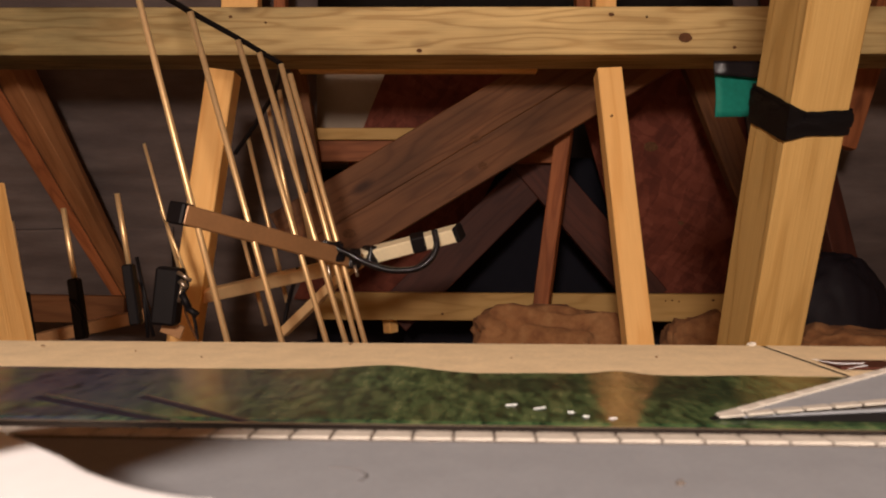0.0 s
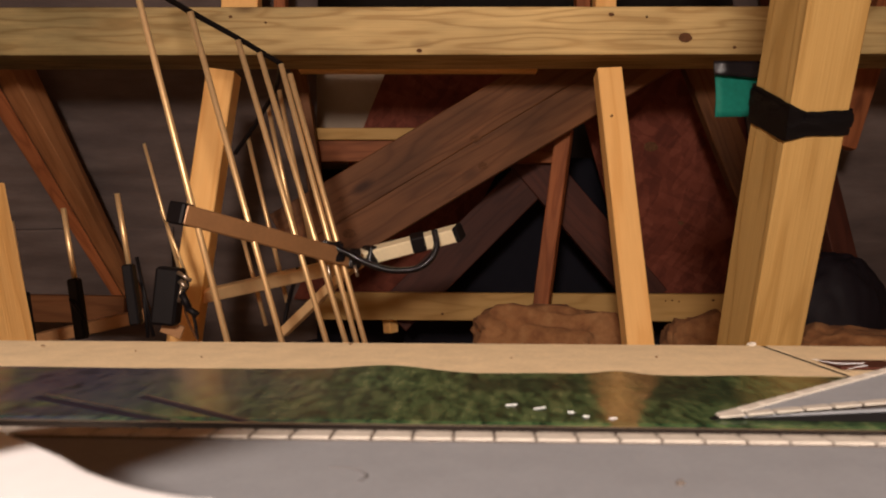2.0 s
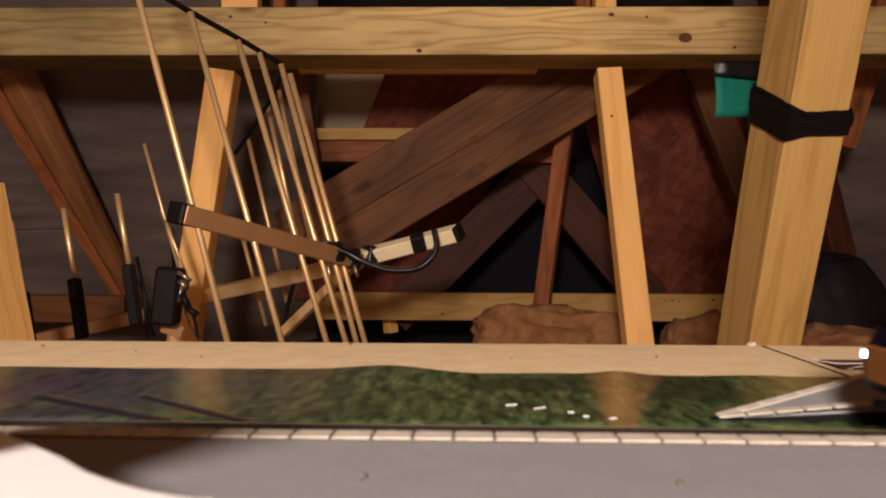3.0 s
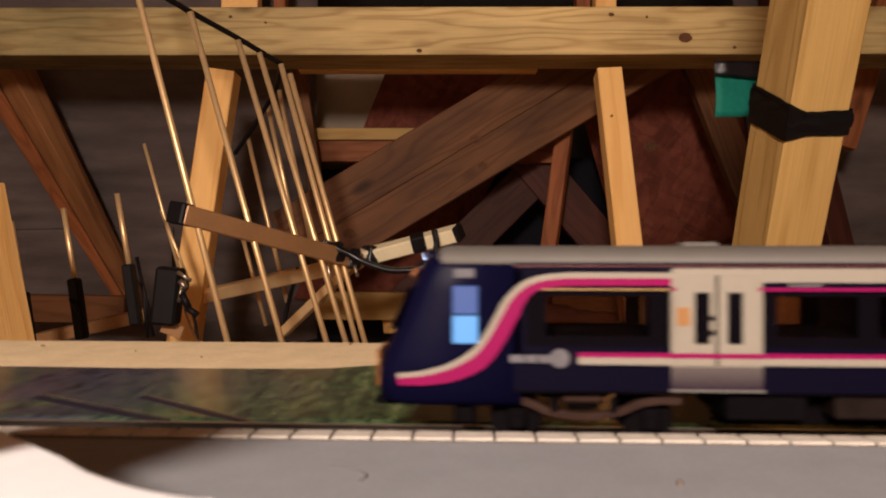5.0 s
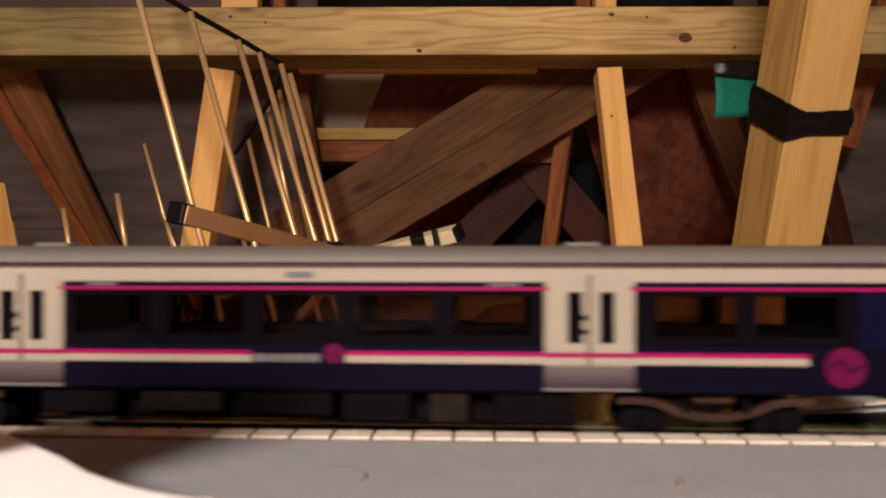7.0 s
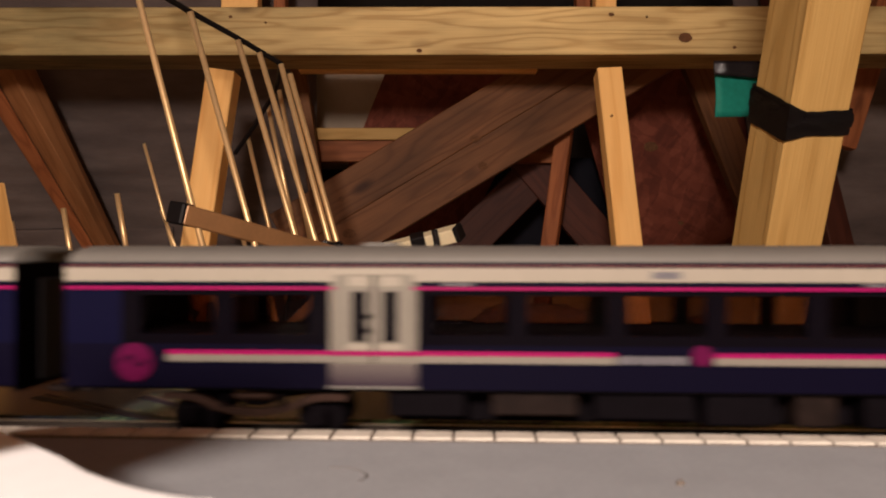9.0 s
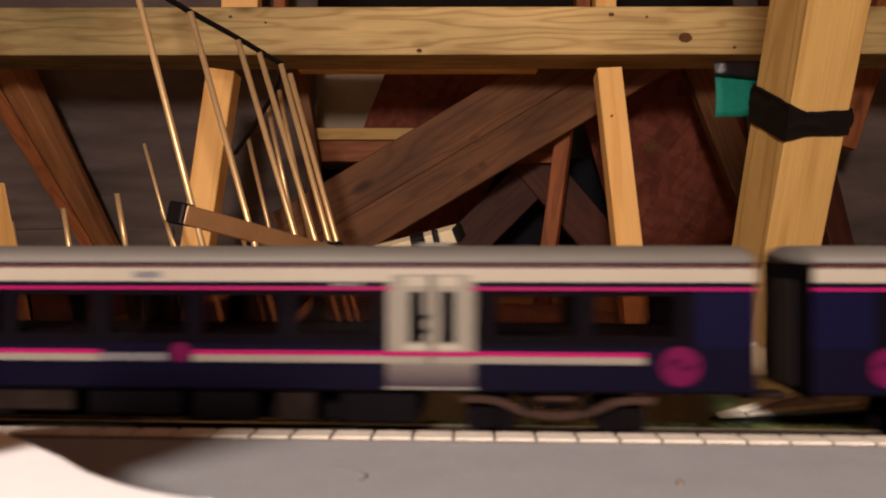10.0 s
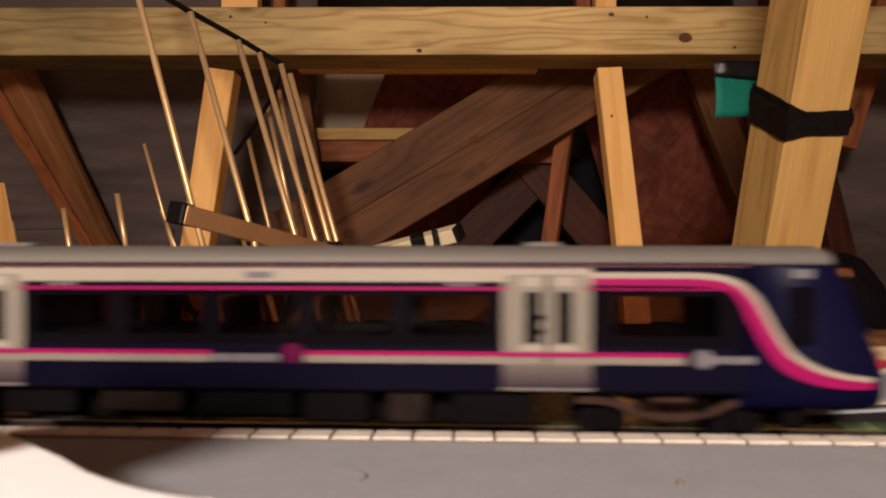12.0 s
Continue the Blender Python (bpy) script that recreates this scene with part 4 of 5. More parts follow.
def build_tape_and_strip():
    # tape wound round the post
    m = along((0.3890, 0.9500, -0.0642), (0.3869, 0.7900, 0.3106), (1, 0, 0), 6)
    t = empty("post_tape", Matrix(), "shiny black tape wound round the post", "tape")
    # each corner of the post: y, z, upper and lower edge of the tape along the post
    corners = ((-0.0398, -0.0338, 0.3150, 0.2725), (0.0398, -0.0338, 0.3095, 0.2700), (0.0398, -0.0150, 0.3010, 0.2745),
               (0.0398, 0.0338, 0.3020, 0.2742), (-0.0398, 0.0338, 0.2990, 0.2720))
    for k, lift in enumerate((0.0, 0.0012)):
        bm, rings = bmesh.new(), []
        for i in range(5):
            p, q = corners[i], corners[(i + 1) % 5]
            for j in range(8):
                w = j / 8
                y, z, hi, lo = (p[c] * (1 - w) + q[c] * w for c in range(4))
                if k:
                    hi, lo = lo + (hi - lo) * (0.86 - 0.25 * w * (i == 1)), lo + (hi - lo) * (0.40 + 0.16 * math.sin(i * 8 + j) * 0.5)
                out = 1 + (0.0016 + lift) / 0.036
                row = []
                for g in range(7):
                    u = lo + (hi - lo) * g / 6
                    wob = 0.0011 * noise.noise(Vector((y * 60, z * 60, u * 260 + k * 9)))
                    edge = 0.0010 * noise.noise(Vector((y * 90, z * 90, k + g)))
                    row.append(bm.verts.new((u + edge, y * out + wob * (abs(y) > 0.039), z * out + wob * (abs(z) > 0.033))))
                rings.append(row)
        for i in range(len(rings)):
            p, q = rings[i], rings[(i + 1) % len(rings)]
            for g in range(6):
                bm.faces.new((p[g], q[g], q[g + 1], p[g + 1]))
        bmesh.ops.solidify(bm, geom=bm.faces[:], thickness=0.0006)
        ob = part("tape_turn", bm, TAPE, t)
        ob.matrix_basis = m
    s = slab("green_strip", [(0.3372, 0.9500, 0.2842), (0.4222, 0.9700, 0.2890), (0.4222, 0.9700, 0.2219), (0.3358, 0.9500, 0.2170)], 0.002, GREEN, "green plastic strip taped behind the post", 8, 0.01, kind="", seed=5)
    s["category"] = "plastic strip"
    # black piece added where the green strip goes dark at its top
    d = slab("dark_top_strip", [(0.3323, 0.9400, 0.2845), (0.4178, 0.9600, 0.2894), (0.4178, 0.9600, 0.2654), (0.3323, 0.9400, 0.2679)], 0.002, TAPE, "black strip added over the dark top of the green strip", 4, 0.004, kind="", seed=5)
    d["category"] = "tape"


# ---- the train ----
HALF, SIDE = 0.154, 0.0176


def side_box(x0, x1, z0, z1, side, out=0.0, thick=0.001, bevel=0.0):
    y = side * (SIDE + out)
    return box((x0, min(y, y - side * thick), z0), (x1, max(y, y - side * thick), z1), bevel)


def ribbon(pts, w0, w1, y, thick=0.0002, taper=()):
    """A flat band that follows a curve in the x-z plane, w0 to w1 off it."""
    fine = []
    pts = [Vector((p[0], 0, p[1])) for p in pts]
    for i in range(len(pts) - 1):
        p0, p1, p2, p3 = pts[max(i - 1, 0)], pts[i], pts[i + 1], pts[min(i + 2, len(pts) - 1)]
        for k in range(6):
            u = k / 6
            fine.append(0.5 * ((2 * p1) + (p2 - p0) * u + (2 * p0 - 5 * p1 + 4 * p2 - p3) * u * u + (3 * p1 - p0 - 3 * p2 + p3) * u ** 3))
    fine.append(pts[-1])
    return strip(fine, w0, w1, y, thick, taper)


def strip(line, w0, w1, y, thick, taper=()):
    """A prism over a line in the x-z plane."""
    bm = bmesh.new()
    last = None
    inner = y - math.copysign(thick, y)
    for i, p in enumerate(line):
        d = (line[min(i + 1, len(line) - 1)] - line[max(i - 1, 0)]).normalized()
        nrm = Vector((-d.z, 0, d.x))
        f = i / (len(line) - 1)
        k = float(np.interp(f, (0.0, 0.28, 0.45, 0.72, 1.0), taper)) if taper else 1.0
        q0, q1 = p + nrm * w0 * k, p + nrm * w1 * k
        quad = [bm.verts.new(c) for c in ((q0.x, y, q0.z), (q1.x, y, q1.z), (q1.x, inner, q1.z), (q0.x, inner, q0.z))]
        if last:
            for k in range(4):
                j = (k + 1) % 4
                bm.faces.new((last[k], last[j], quad[j], quad[k]))
        else:
            bm.faces.new(quad)
        last = quad
    bm.faces.new(last)
    return bm


def roof_mesh(x0, x1, front=None):
    bm = bmesh.new()
    prof = []
    for i in range(13):
        a = math.pi * i / 12
        prof.append((-SIDE * math.copysign(abs(math.cos(a)) ** 0.75, math.cos(a)), 0.0452 + 0.0047 * math.sin(a) ** 0.8))
    xs = [x0, x0 + 0.0015, x1 - 0.0015, x1]
    rings = []
    for i, x in enumerate(xs):
        k = 0.93 if i in (0, 3) else 1.0
        rings.append([bm.verts.new((x, y * k, 0.0452 + (z - 0.0452) * (k - (0.05 if i in (0, 3) else 0)))) for y, z in prof])
    for r, s in zip(rings, rings[1:]):
        for i in range(12):
            bm.faces.new((r[i], r[i + 1], s[i + 1], s[i]))
        bm.faces.new((r[0], s[0], s[12], r[12]))
    bm.faces.new(rings[0])
    bm.faces.new(rings[-1])
    return bm


def window_run(car, side, x0, x1, n, margin=0.003):
    """Black glazing band with n see-through panes in it."""
    z0, z1, p0, p1 = 0.0246, 0.0386, 0.0272, 0.0372
    band = part("window_band", side_box(x0, x1, z0, p0, side), GLOSS, car, "glossy black window band")
    part("band_top", side_box(x0, x1, p1, z1, side), GLOSS, band)
    w = (x1 - x0 - 2 * margin + 0.005) / n
    edges = [x0]
    for i in range(n):
        a = x0 + margin + i * w
        b = a + w - 0.005
        part("window_pane", side_box(a, b, p0, p1, side, -0.0003, 0.0004), GLASS, band, "smoked see-through pane").visible_shadow = False
        edges += [a, b]
    edges.append(x1)
    for a, b in zip(edges[::2], edges[1::2]):
        part("pillar", side_box(a, b, p0, p1, side), GLOSS, band)


def double_door(car, side, x0, x1, sticker=False, paint=None):
    d = part("door_frame", side_box(x0, x1, 0.0197, 0.0440, side, 0.0001, 0.0012), paint or CREAM, car, "pale double door surround")
    mid = (x0 + x1) / 2
    for a, b, wx in ((x0 + 0.0012, mid - 0.0003, x0 + 0.0075), (mid + 0.0003, x1 - 0.0012, x1 - 0.0068)):
        part("door_leaf", side_box(a, b, 0.0199, 0.0425, side, 0.0004, 0.0006, 0.0002), paint or CREAM, d)
        part("door_window", side_box(wx - 0.0018, wx + 0.0018, 0.0255, 0.0382, side, 0.0006, 0.0005), GLOSS, d, "tall narrow dark door window")
        part("door_plate", side_box(wx - 0.0028, wx + 0.0028, 0.0396, 0.0420, side, 0.0005, 0.0003), CREAM, d)
    part("door_stripe", side_box(x0, x1, 0.0219, 0.0231, side, 0.00055, 0.0004), PINK, d, "magenta stripe")
    part("sill", side_box(x0 - 0.0004, x1 + 0.0004, 0.0136, 0.0142, side, 0.001, 0.002), ROOF_GREY, d, "grey door step")
    part("lower_panel", side_box(x0, x1, 0.0142, 0.0197, side, 0.0003, 0.0006), KICK, d, "door foot fading from pale grey to mauve")
    for z in (0.0312, 0.0276):
        part("door_button", side_box(mid - 0.0035, mid - 0.0008, z, z + 0.0013, side, 0.0008, 0.0006), UNDER, d)
    for wx in (x0 + 0.0075, x1 - 0.0068):
        part("door_plate", side_box(wx - 0.0030, wx + 0.0030, 0.0234, 0.0248, side, 0.0005, 0.0003), CREAM, d)
    part("door_gap", side_box(mid - 0.0003, mid + 0.0003, 0.0200, 0.0425, side, 0.0003, 0.0004), UNDER, d)
    if sticker:
        part("sticker", side_box(x0 + 0.0013, x0 + 0.0045, 0.0300, 0.0345, side, 0.00055, 0.0003), ORANGE, d, "small orange sticker")


def bogie(car, x):
    b = part("bogie", box((-0.004, -0.0115, 0.0075), (0.004, 0.0115, 0.0105), 0.0008), UNDER, car)
    b.location = (x, 0, 0)
    for side in (-1, 1):
        y0, y1 = sorted((side * 0.0120, side * 0.0138))
        bow = [(-0.0245, 0.0104), (-0.0205, 0.0106), (-0.0145, 0.0098), (-0.0085, 0.0074), (0.0, 0.0063), (0.0085, 0.0074), (0.0145, 0.0098), (0.0205, 0.0106), (0.0245, 0.0104)]
        bm = ribbon(bow, -0.0010, 0.0009, side * 0.0140, 0.0020)
        add_box(bm, (-0.0055, y0 - 0.0002, 0.0094), (0.0050, y1 + 0.0002, 0.0117), 0.0009)
        boxes = bmesh.new()
        for ax in (-0.017, 0.017):
            add_box(boxes, (ax - 0.0026, y0, 0.0024), (ax + 0.0026, y1, 0.0082), 0.0008)
            rod_mesh(boxes, (ax, y0 - 0.0008, 0.0048), (ax, y1 + 0.0008, 0.0048), 0.0017, 10)
        for ax in (-0.0075, 0.0075):
            rod_mesh(boxes, (ax, side * 0.0136, 0.0075), (ax, side * 0.0136, 0.0112), 0.0010, 8)
        part("axle_box", boxes, UNDER, b, "black axle boxes and springs")
        part("side_frame", bm, RUST, b, "brown cast bogie frame")
    sets = []
    for ax in (-0.017, 0.017):
        bm = bmesh.new()
        rod_mesh(bm, (0, -0.012, 0), (0, 0.012, 0), 0.001, 8)
        for side in (-1, 1):
            rod_mesh(bm, (0, side * 0.0072, 0), (0, side * 0.0098, 0), 0.0060, 24)
            rod_mesh(bm, (0, side * 0.0066, 0), (0, side * 0.0073, 0), 0.0067, 24)
            for k in range(6):
                a = k * math.pi / 3
                add_box(bm, (-0.0002, side * 0.0098 - 0.0002, 0.0015), (0.0002, side * 0.0098 + 0.0002, 0.0042), 0, Matrix.Rotation(a, 4, "Y"))
        w = part("wheelset", bm, UNDER, b, "dark metal wheelset")
        w.location = (ax, 0, 0.0046)
        sets.append(w)
    return sets


def nose(car, f):
    """Raked cab with rounded corners; f is -1 for a cab at the low-x end, +1 at the other."""
    rows = ((0.0090, 0.1550, 0.0150), (0.0105, 0.1590, 0.0160), (0.0170, 0.1592, 0.0172), (0.0220, 0.1574, SIDE), (0.0300, 0.1536, SIDE), (0.0380, 0.1505, SIDE), (0.0440, 0.1478, SIDE),
            (0.0462, 0.1466, 0.0168), (0.0482, 0.1435, 0.0140), (0.0492, 0.1390, 0.0080))
    bm = bmesh.new()
    rings = []
    for z, xf, w in rows:
        ring = []
        back = 0.1215
        ring.append((back, -w))
        for i in range(9):
            a = -math.pi / 2 + math.pi * i / 8
            ring.append((xf - 0.0055 + 0.0055 * math.cos(a) ** 0.8 if abs(math.cos(a)) > 1e-6 else xf - 0.0055, w * (math.copysign(abs(math.sin(a)) ** 0.7, math.sin(a)))))
        ring.append((back, w))
        rings.append([bm.verts.new((f * x, y, z)) for x, y in ring])
    for r, s in zip(rings, rings[1:]):
        for i in range(len(r)):
            j = (i + 1) % len(r)
            bm.faces.new((r[i], r[j], s[j], s[i]))
    bm.faces.new(rings[0])
    bm.faces.new(rings[-1])
    cab = part("cab", bm, INDIGO, car, "dark blue raked driving cab", True)
    return cab


SWOOSH = ((0.0845, 0.0417), (0.100, 0.0417), (0.1125, 0.0415), (0.1195, 0.0400), (0.1238, 0.0365), (0.1266, 0.0320), (0.1294, 0.0270), (0.1330, 0.0224), (0.139, 0.0189), (0.146, 0.0170), (0.1530, 0.0163))


def coach(label, cab, lit):
    """cab: -1 cab at the low-x end, +1 at the high-x end, 0 none."""
    car = empty("train_car", TRACK @ pose(0, 0, 0.005), label, "model train", "train cars")
    lo = -0.1235 if cab < 0 else -HALF
    hi = 0.1235 if cab > 0 else HALF
    for side in (-1, 1):
        part("lower_bodyside", side_box(lo, hi, 0.0134, 0.0246, side), NAVY, car, "dark navy lower bodyside")
        part("upper_bodyside", side_box(lo, hi, 0.0386, 0.0455, side), NAVY, car, "navy cantrail panel")
        wl = lo if cab >= 0 else -0.0845
        wh = hi if cab <= 0 else 0.0845
        out = 0.00015
        part("white_stripe", side_box(wl, wh, 0.0407, 0.0442, side, out, 0.0003), CREAM, car, "cream stripe above the windows")
        part("red_line", side_box(lo, hi, 0.0446, 0.0449, side, out, 0.0003), BROWNRED, car, "thin dull red cantrail line")
        part("pink_stripe", side_box(wl, wh, 0.0386, 0.0394, side, out, 0.0003), PINK, car, "magenta stripe above the windows")
        x0 = -0.127 if cab >= 0 else -0.1075
        x1 = 0.127 if cab <= 0 else 0.1075
        for a, b in ((x0, -0.0124), (0.0118, x1)):
            part("lower_pink_stripe", side_box(a, b, 0.0219, 0.0231, side, out, 0.0003), PINK, car, "magenta stripe below the windows")
            # rear cars' stripe takes the grey door paint as shade on the lower body
            part("lower_white_stripe", side_box(a, b, 0.0201, 0.0219, side, out, 0.0003), DOORGREY if cab >= 0 else CREAM, car, "pale stripe below the windows, greyed for shade on rear cars")
        # lettering, too blurred to read
        for i, (a, b) in enumerate(((-0.0118, -0.0080), (-0.0075, -0.0050), (-0.0046, -0.0018), (-0.0014, 0.0016), (0.0020, 0.0052))):
            part("lettering_bar", side_box(a, b, 0.0202, 0.0222, side, out, 0.0003), DULL, car)
        bm = bmesh.new()
        bmesh.ops.create_cone(bm, cap_ends=True, segments=20, radius1=0.0026, radius2=0.0026, depth=0.0003, matrix=Matrix.Translation((0.0088, side * (SIDE + 0.0001), 0.0224)) @ Matrix.Rotation(math.pi / 2, 4, "X"))
        part("emblem", bm, PURPLE, car, "small purple emblem")
        part("mark", side_box(-0.0035, 0.0035, 0.0415, 0.0433, side, 0.0003, 0.0003), DULL, car)
        for x in (-0.052, 0.052):
            part("mark", side_box(x - 0.004, x + 0.004, 0.0397, 0.0403, side, 0.0003, 0.0003), DULL, car)
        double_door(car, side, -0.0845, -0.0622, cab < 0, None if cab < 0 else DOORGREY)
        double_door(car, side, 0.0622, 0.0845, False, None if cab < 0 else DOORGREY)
        window_run(car, side, -0.0618, 0.0618, 5)
        for s in (-1, 1):
            end_cab = s == cab
            a, b = (0.0849, 0.1205) if end_cab else (0.0849, 0.1390)
            window_run(car, side, *sorted((s * a, s * b)), 1 if end_cab else 2, 0.005)
            if not end_cab:
                q0, q1 = sorted((s * 0.139, s * HALF))
                part("end_panel", side_box(q0, q1, 0.0246, 0.0386, side), INDIGO, car, "plain indigo end panel")
                bm = bmesh.new()
                bmesh.ops.create_cone(bm, cap_ends=True, segments=28, radius1=0.0050, radius2=0.0050, depth=0.0004, matrix=Matrix.Translation((s * 0.1355, side * (SIDE + 0.0003), 0.0198)) @ Matrix.Rotation(math.pi / 2, 4, "X"))
                roundel = part("roundel", bm, PURPLE, car, "magenta roundel with a dark squiggle")
                part("squiggle", ribbon([(s * 0.1355 - 0.004, 0.0195), (s * 0.1355 - 0.001, 0.0215), (s * 0.1355 + 0.001, 0.019), (s * 0.1355 + 0.004, 0.0205)], -0.0003, 0.0003, side * (SIDE + 0.0006)), NAVY, roundel)
            else:
                fill = sorted((s * 0.1205, s * 0.1235))
                part("quarter_panel", side_box(fill[0], fill[1], 0.0246, 0.0386, side), NAVY, car)
                line = sorted((s * 0.0849, s * 0.1170))
                part("waist_line", side_box(line[0], line[1], 0.0387, 0.0391, side, 0.00012, 0.0003), GOLD if lit else PINK, car, "thin gold line" if lit else "thin magenta line")
                pts = [(s * x, z) for x, z in SWOOSH]
                k = s
                part("pink_swoosh", ribbon(pts, -0.0030 * k, 0.0, side * (SIDE + 0.0003), taper=(0.60, 0.66, 1.25, 1.3, 0.55)), PINK, car, "magenta sweeping band")
                part("white_swoosh", ribbon(pts, 0.0, 0.0019 * k, side * (SIDE + 0.0003), taper=(0.75, 0.78, 0.85, 0.85, 0.6)), CREAM, car, "cream sweeping band")
                for i, (a, b) in enumerate(((0.1135, 0.1172), (0.1176, 0.1205), (0.1209, 0.1245))):
                    p0, p1 = sorted((s * a, s * b))
                    part("lettering_bar", side_box(p0, p1, 0.0205, 0.0224, side, 0.0003, 0.0003), DULL, car)
                bm = bmesh.new()
                bmesh.ops.create_cone(bm, cap_ends=True, segments=20, radius1=0.0024, radius2=0.0024, depth=0.0003, matrix=Matrix.Translation((s * 0.1120, side * (SIDE + 0.0002), 0.0216)) @ Matrix.Rotation(math.pi / 2, 4, "X"))
                part("cab_emblem", bm, DULL, car, "pale round emblem")
    part("roof", roof_mesh(lo if cab >= 0 else -0.1425, hi if cab <= 0 else 0.1440), ROOF_GREY, car, "mid grey curved roof", True)
    for x in (-0.0735, 0.0735):
        part("roof_pod", box((x - 0.0048, -0.004, 0.0494), (x + 0.0048, 0.004, 0.0508), 0.0005), ROOF_GREY, car, "flat grey roof pod")
    part("floor_pan", box((lo, -SIDE + 0.001, 0.0127), (hi, SIDE - 0.001, 0.0137)), UNDER, car)
    part("seats", box((lo + 0.012, -0.0120, 0.0136), (hi - 0.012, 0.0120, 0.0275), 0.001), UNDER, car, "dark row of seats")
    rnd = random.Random(5)
    for s in (-1, 1):
        if s != cab:
            q0, q1 = sorted((s * (HALF - 0.001), s * HALF))
            part("end_wall", box((q0, -SIDE + 0.001, 0.0115), (q1, SIDE - 0.001, 0.0452)), UNDER, car, "black coach end")
            q0, q1 = sorted((s * HALF, s * (HALF + 0.0008)))
            part("gangway", box((q0, -0.0065, 0.013), (q1, 0.0065, 0.041), 0.0003), BLACK, car, "black corridor connection")
            q0, q1 = sorted((s * HALF, s * (HALF + 0.0066)))
            part("coupling", box((q0, -0.0030, 0.0092), (q1, 0.0030, 0.0108), 0.0004), GREASE, car, "dark grey coupling bar")
    # equipment under the floor
    part("underframe", box((-0.0685, -0.0060, 0.0030), (0.0685, 0.0060, 0.0126), 0.0006), UNDER, car, "black central underframe")
    x = -0.0700
    while x < 0.062:
        w = rnd.uniform(0.010, 0.026)
        z = rnd.uniform(0.0035, 0.0065)
        mat = GREASE if rnd.random() < 0.4 else UNDER
        part("underfloor_box", box((x, -0.0145, z), (min(x + w, 0.0700), 0.0145, 0.0128), 0.0006), mat, car)
        x += w + rnd.uniform(0.002, 0.007)
    wheels = []
    for x in (-0.1055, 0.1055):
        wheels += bogie(car, x)
    if cab:
        c = nose(car, cab)
        s = cab
        for side in (-1, 1):
            q0, q1 = sorted((s * 0.1325, s * 0.1389))
            part("cab_window", side_box(q0, q1, 0.0252, 0.0323, side, 0.0003, 0.0005, 0.0002), CABLIT if lit else GLOSS, c, "lower cab window lit blue from inside" if lit else "dark cab side window")
            part("cab_window", side_box(q0, q1, 0.0325, 0.0397, side, 0.0003, 0.0005, 0.0002), CABDIM if lit else GLOSS, c, "upper cab window dimly lit blue" if lit else "dark cab side window")
            part("window_bar", side_box(q0, q1, 0.0322, 0.0326, side, 0.0006, 0.0004), NAVY, c)
            q0, q1 = sorted((s * 0.1335, s * 0.1385))
            part("sign", side_box(q0, q1, 0.0418, 0.0440, side, 0.0003, 0.0003), DULL, c)
        front = part("yellow_panel", box((-0.0005, -0.0088, 0.0125), (0.0005, 0.0088, 0.0225), 0.0004), YELLOW, c, "yellow warning panel")
        front.matrix_basis = pose(s * 0.1589, 0, 0, 0, 0, 0)
        brow = part("yellow_brow", box((-0.0005, -0.0120, 0.0418), (0.0005, 0.0120, 0.0440), 0.0003), YELLOW, c, "yellow band above the windscreen")
        brow.matrix_basis = Matrix.Translation((s * 0.1490, 0, 0.0430)) @ Matrix.Rotation(-s * radians(22), 4, "Y") @ Matrix.Translation((0, 0, -0.0430))
        ws = part("windscreen", box((-0.0005, -0.0125, 0.0275), (0.0005, 0.0125, 0.0395), 0.0004), GLOSS, c, "dark raked windscreen")
        ws.matrix_basis = Matrix.Translation((s * 0.1528, 0, 0.0330)) @ Matrix.Rotation(-s * radians(24), 4, "Y") @ Matrix.Translation((0, 0, -0.0330))
        for y in (-0.0105, 0.0105):
            bm = bmesh.new()
            rod_mesh(bm, (s * 0.1583, y, 0.0196), (s * 0.15885, y, 0.0196), 0.0011, 14)
            part("headlight" if lit else "tail_light", bm, (LAMP if y > 0 else ORANGE) if lit else REDLAMP, c, ("bright bluish white headlight" if y > 0 else "unlit amber headlight") if lit else "red tail light")
        if lit:
            bm = bmesh.new()
            rod_mesh(bm, (s * 0.1440, 0, 0.0468), (s * 0.14722, 0, 0.0468), 0.0016, 16)
            bezel = part("lamp_bezel", bm, INDIGO, c, "dark blue lamp housing")
            bm = rod_mesh(bmesh.new(), (s * 0.14722, 0, 0.0468), (s * 0.14732, 0, 0.0468), 0.0011, 16)
            part("top_light", bm, LAMP, bezel, "bluish white marker light")
        part("coupling", box(tuple(sorted((s * 0.150, s * 0.161)))[0:1] + (-0.002, 0.0065), tuple(sorted((s * 0.150, s * 0.161)))[1:2] + (0.002, 0.0085), 0.0004), UNDER, car)
        q0, q1 = sorted((s * 0.1330, s * 0.1388))
        part("valance", box((q0, -0.013, 0.0035), (q1, 0.013, 0.0095), 0.001), UNDER, car, "black front valance")
    return car, wheels


# place of the middle car's centre along the track, in metres
TRAVEL = ((0.0, 0.750), (1.0, 0.703), (2.0, 0.653), (3.0, 0.5984), (3.2, 0.5870), (4.0, 0.5345), (4.8, 0.4772), (5.0, 0.4640), (5.5, 0.4235), (6.0, 0.381), (6.5, 0.3347), (7.0, 0.2860), (7.2, 0.2685),
          (8.0, 0.1800), (8.8, 0.0820), (9.5, -0.0085), (10.0, -0.0755), (10.5, -0.1437), (11.0, -0.2138), (11.5, -0.2945), (12.0, -0.3680))
PITCH = 0.3217


def at_time(t):
    ts, ss = zip(*TRAVEL)
    return float(np.interp(t, ts, ss))


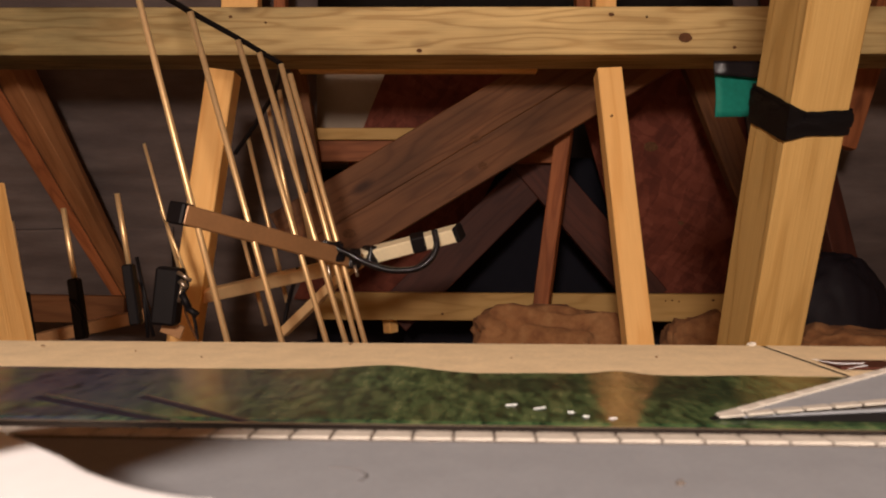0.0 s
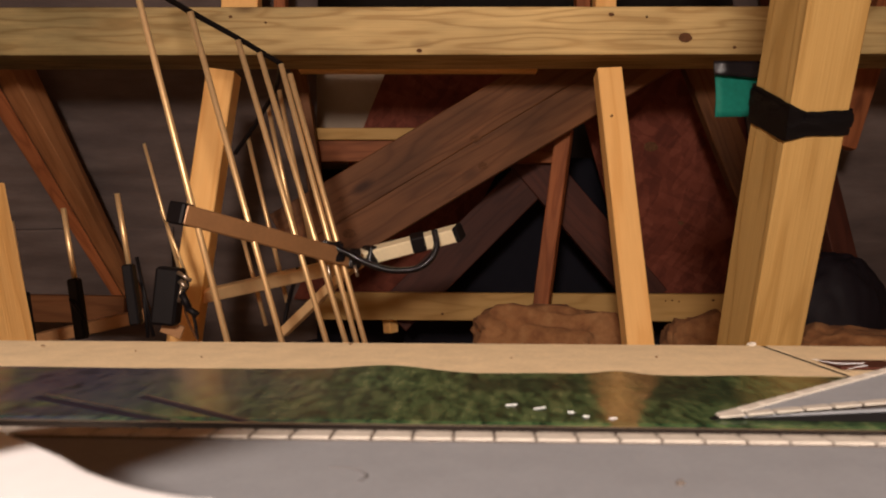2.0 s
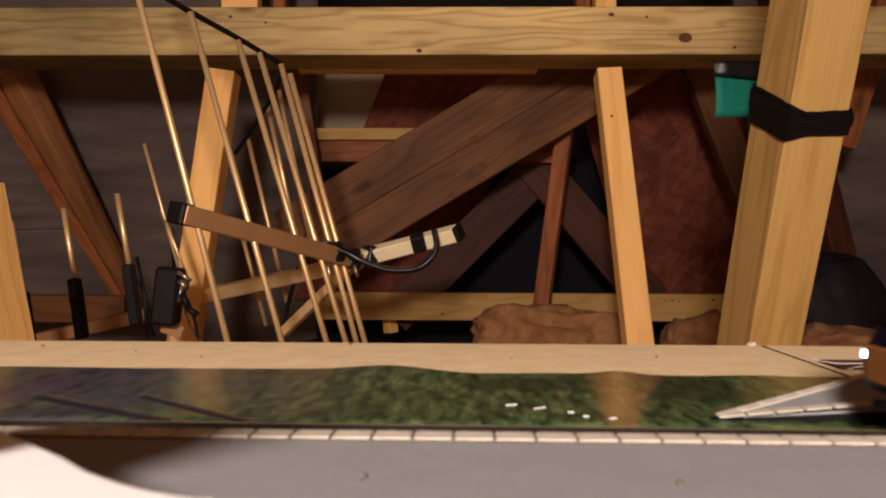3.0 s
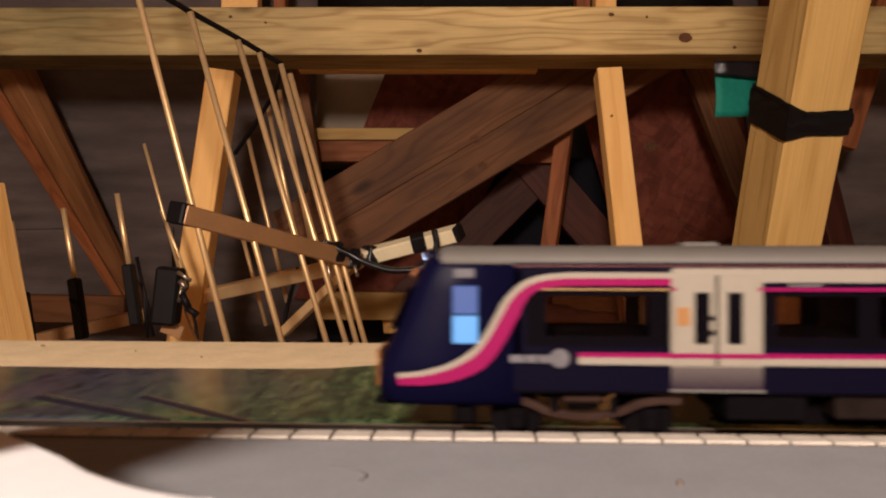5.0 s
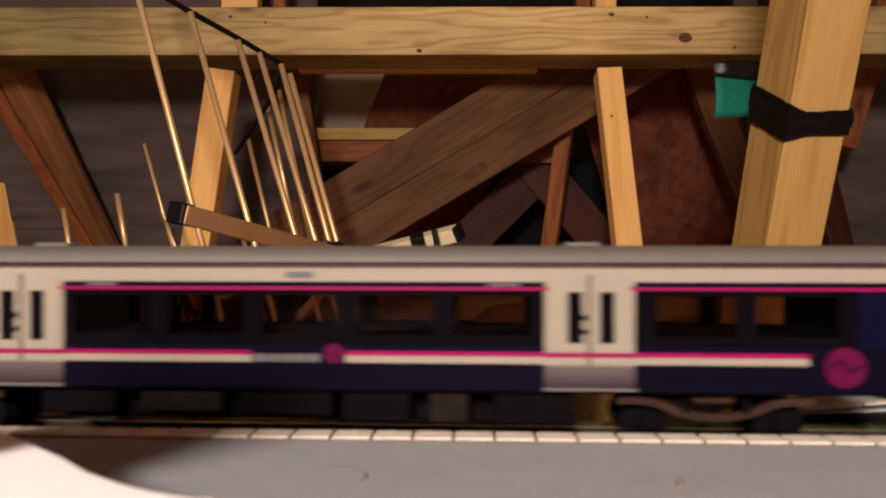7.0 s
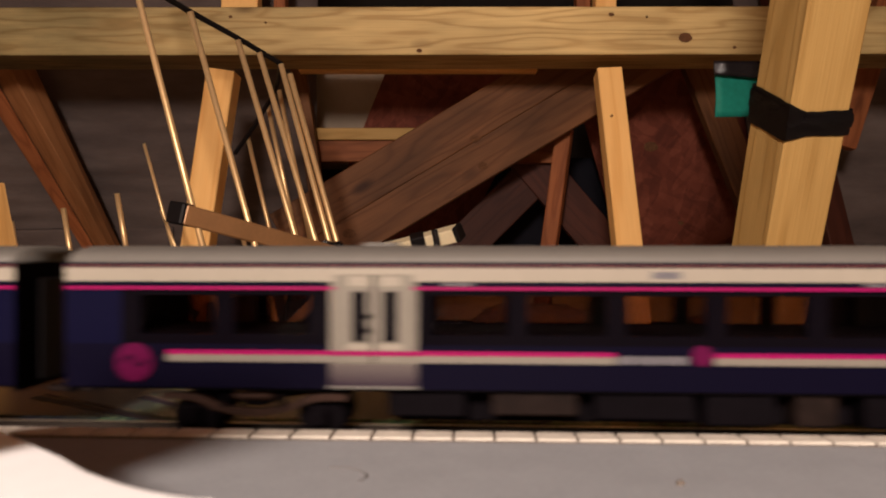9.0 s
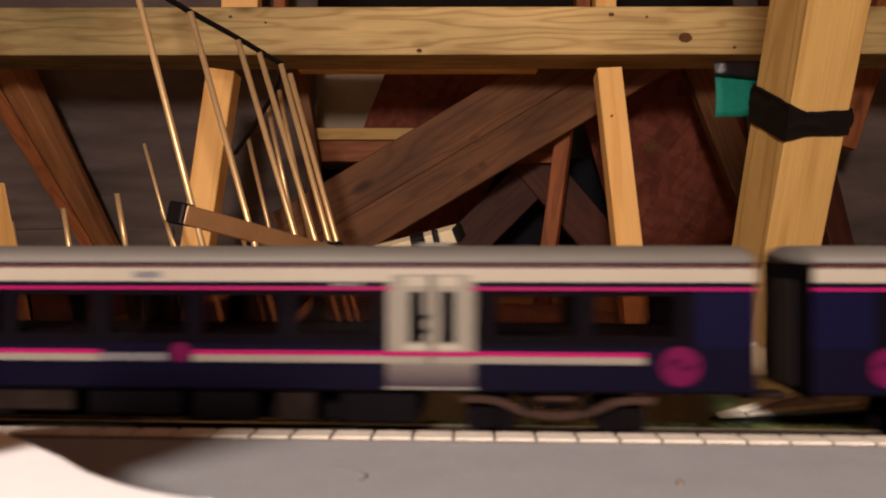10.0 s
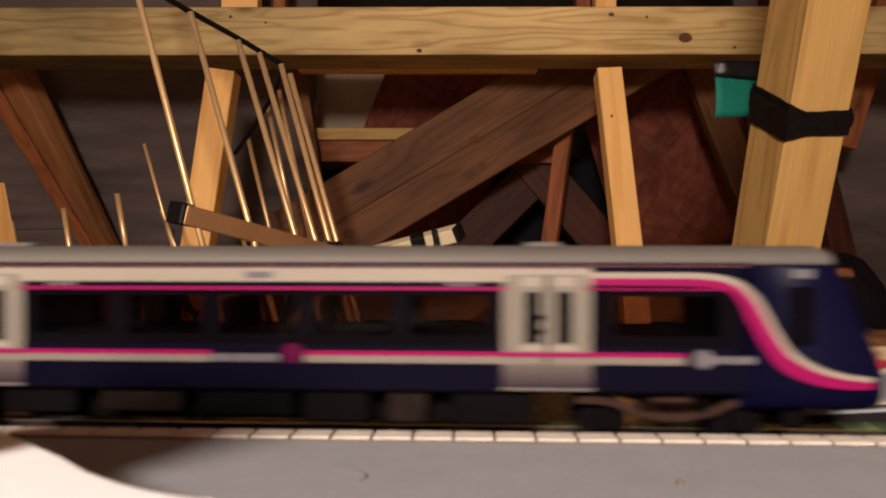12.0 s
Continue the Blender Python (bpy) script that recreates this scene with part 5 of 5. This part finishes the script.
# black mound added beside the post where the eaves lie in shade
def build_shade_mound():
    bm = bmesh.new()
    bmesh.ops.create_icosphere(bm, subdivisions=5, radius=1.0)
    lo, hi = Vector((0.8271, 1.7800, 0.0450)), Vector((1.0928, 1.9500, -0.4041))
    c, h = (lo + hi) / 2, (hi - lo) / 2
    for v in bm.verts:
        p = v.co.copy()
        k = 1 + 0.10 * noise.noise(p * 2.2 + Vector((4, 0, 0))) + 0.04 * noise.noise(Vector((p.x * 7, p.y * 7, p.z * 2)))
        v.co = c + Vector((p.x * abs(h.x), p.y * abs(h.y), p.z * abs(h.z))) * k
    tagged(part("shade_mound", bm, MOUND_BLACK, None, "", True), "dull black mound added for the dark shade at the eaves", "sack")


def build_crumbs():
    for i, (p, k) in enumerate((((-0.2219, 0.4250, -0.0001), 1.3), ((0.1066, 0.3820, -0.0000), 1.0), ((-0.1204, 0.3820, -0.0000), 0.7), ((-0.0523, 0.4330, 0.0001), 1.0), ((0.0339, 0.3800, -0.0000), 0.6), ((-0.1622, 0.4050, 0.0000), 0.6))):
        bm = bmesh.new()
        bmesh.ops.create_icosphere(bm, subdivisions=2, radius=0.0006 * k)
        for v in bm.verts:
            v.co = Vector((v.co.x * 1.6, v.co.y, v.co.z * 0.5)) * (1 + 0.5 * noise.noise(v.co * 900 + Vector((i, 0, 0))))
        c = part("crumb", bm, KNOT)
        c.matrix_basis = pose(p[0], p[1], 0.0004 * k)
        tagged(c, "tiny dark crumb on the bare board", "crumb", "crumbs on the board")


def build_all():
    build_shell()
    build_osb()
    build_eaves_shade()
    build_trusses()
    build_knots()
    build_nails()
    build_wool("insulation", (0.0684, 1.7200, -0.0815), (0.4351, 1.9000, -0.2944), 1)
    build_wool("insulation", (0.5681, 1.9000, -0.1153), (0.7379, 2.0000, -0.3127), 2)
    build_wool("insulation", (0.8025, 1.7000, -0.1263), (1.1208, 2.0000, -0.2980), 3)
    build_shade_mound()
    build_board()
    build_joint()
    build_crumbs()
    build_aerial()
    build_tape_and_strip()
    build_mat()
    build_track()
    build_platform()
    build_ramp()
    build_plate()
    build_scrap()


build_all()
CARS = (coach("navy, cream and magenta model railcar with a lit cab", -1, True),
        coach("navy, cream and magenta model middle coach", 0, False),
        coach("navy, cream and magenta model railcar with an unlit rear cab", 1, False))


def motions():
    for i, (car, wheels) in enumerate(CARS):
        off = (i - 1) * PITCH
        walk(car, [(t, TRACK @ pose(s + off, 0, 0.005)) for t, s in TRAVEL])
        for w in wheels:
            x, z = w.location.x, w.location.z
            rows, t = [], 0.0
            while t < 12.001:
                turn = (at_time(t) - TRAVEL[0][1]) / 0.0060
                rows.append((t, Matrix.Translation((x, 0, z)) @ Matrix.Rotation(turn, 4, "Y")))
                t += 1 / 30 if t >= 3.0 else 0.1
            walk(w, rows)


motions()
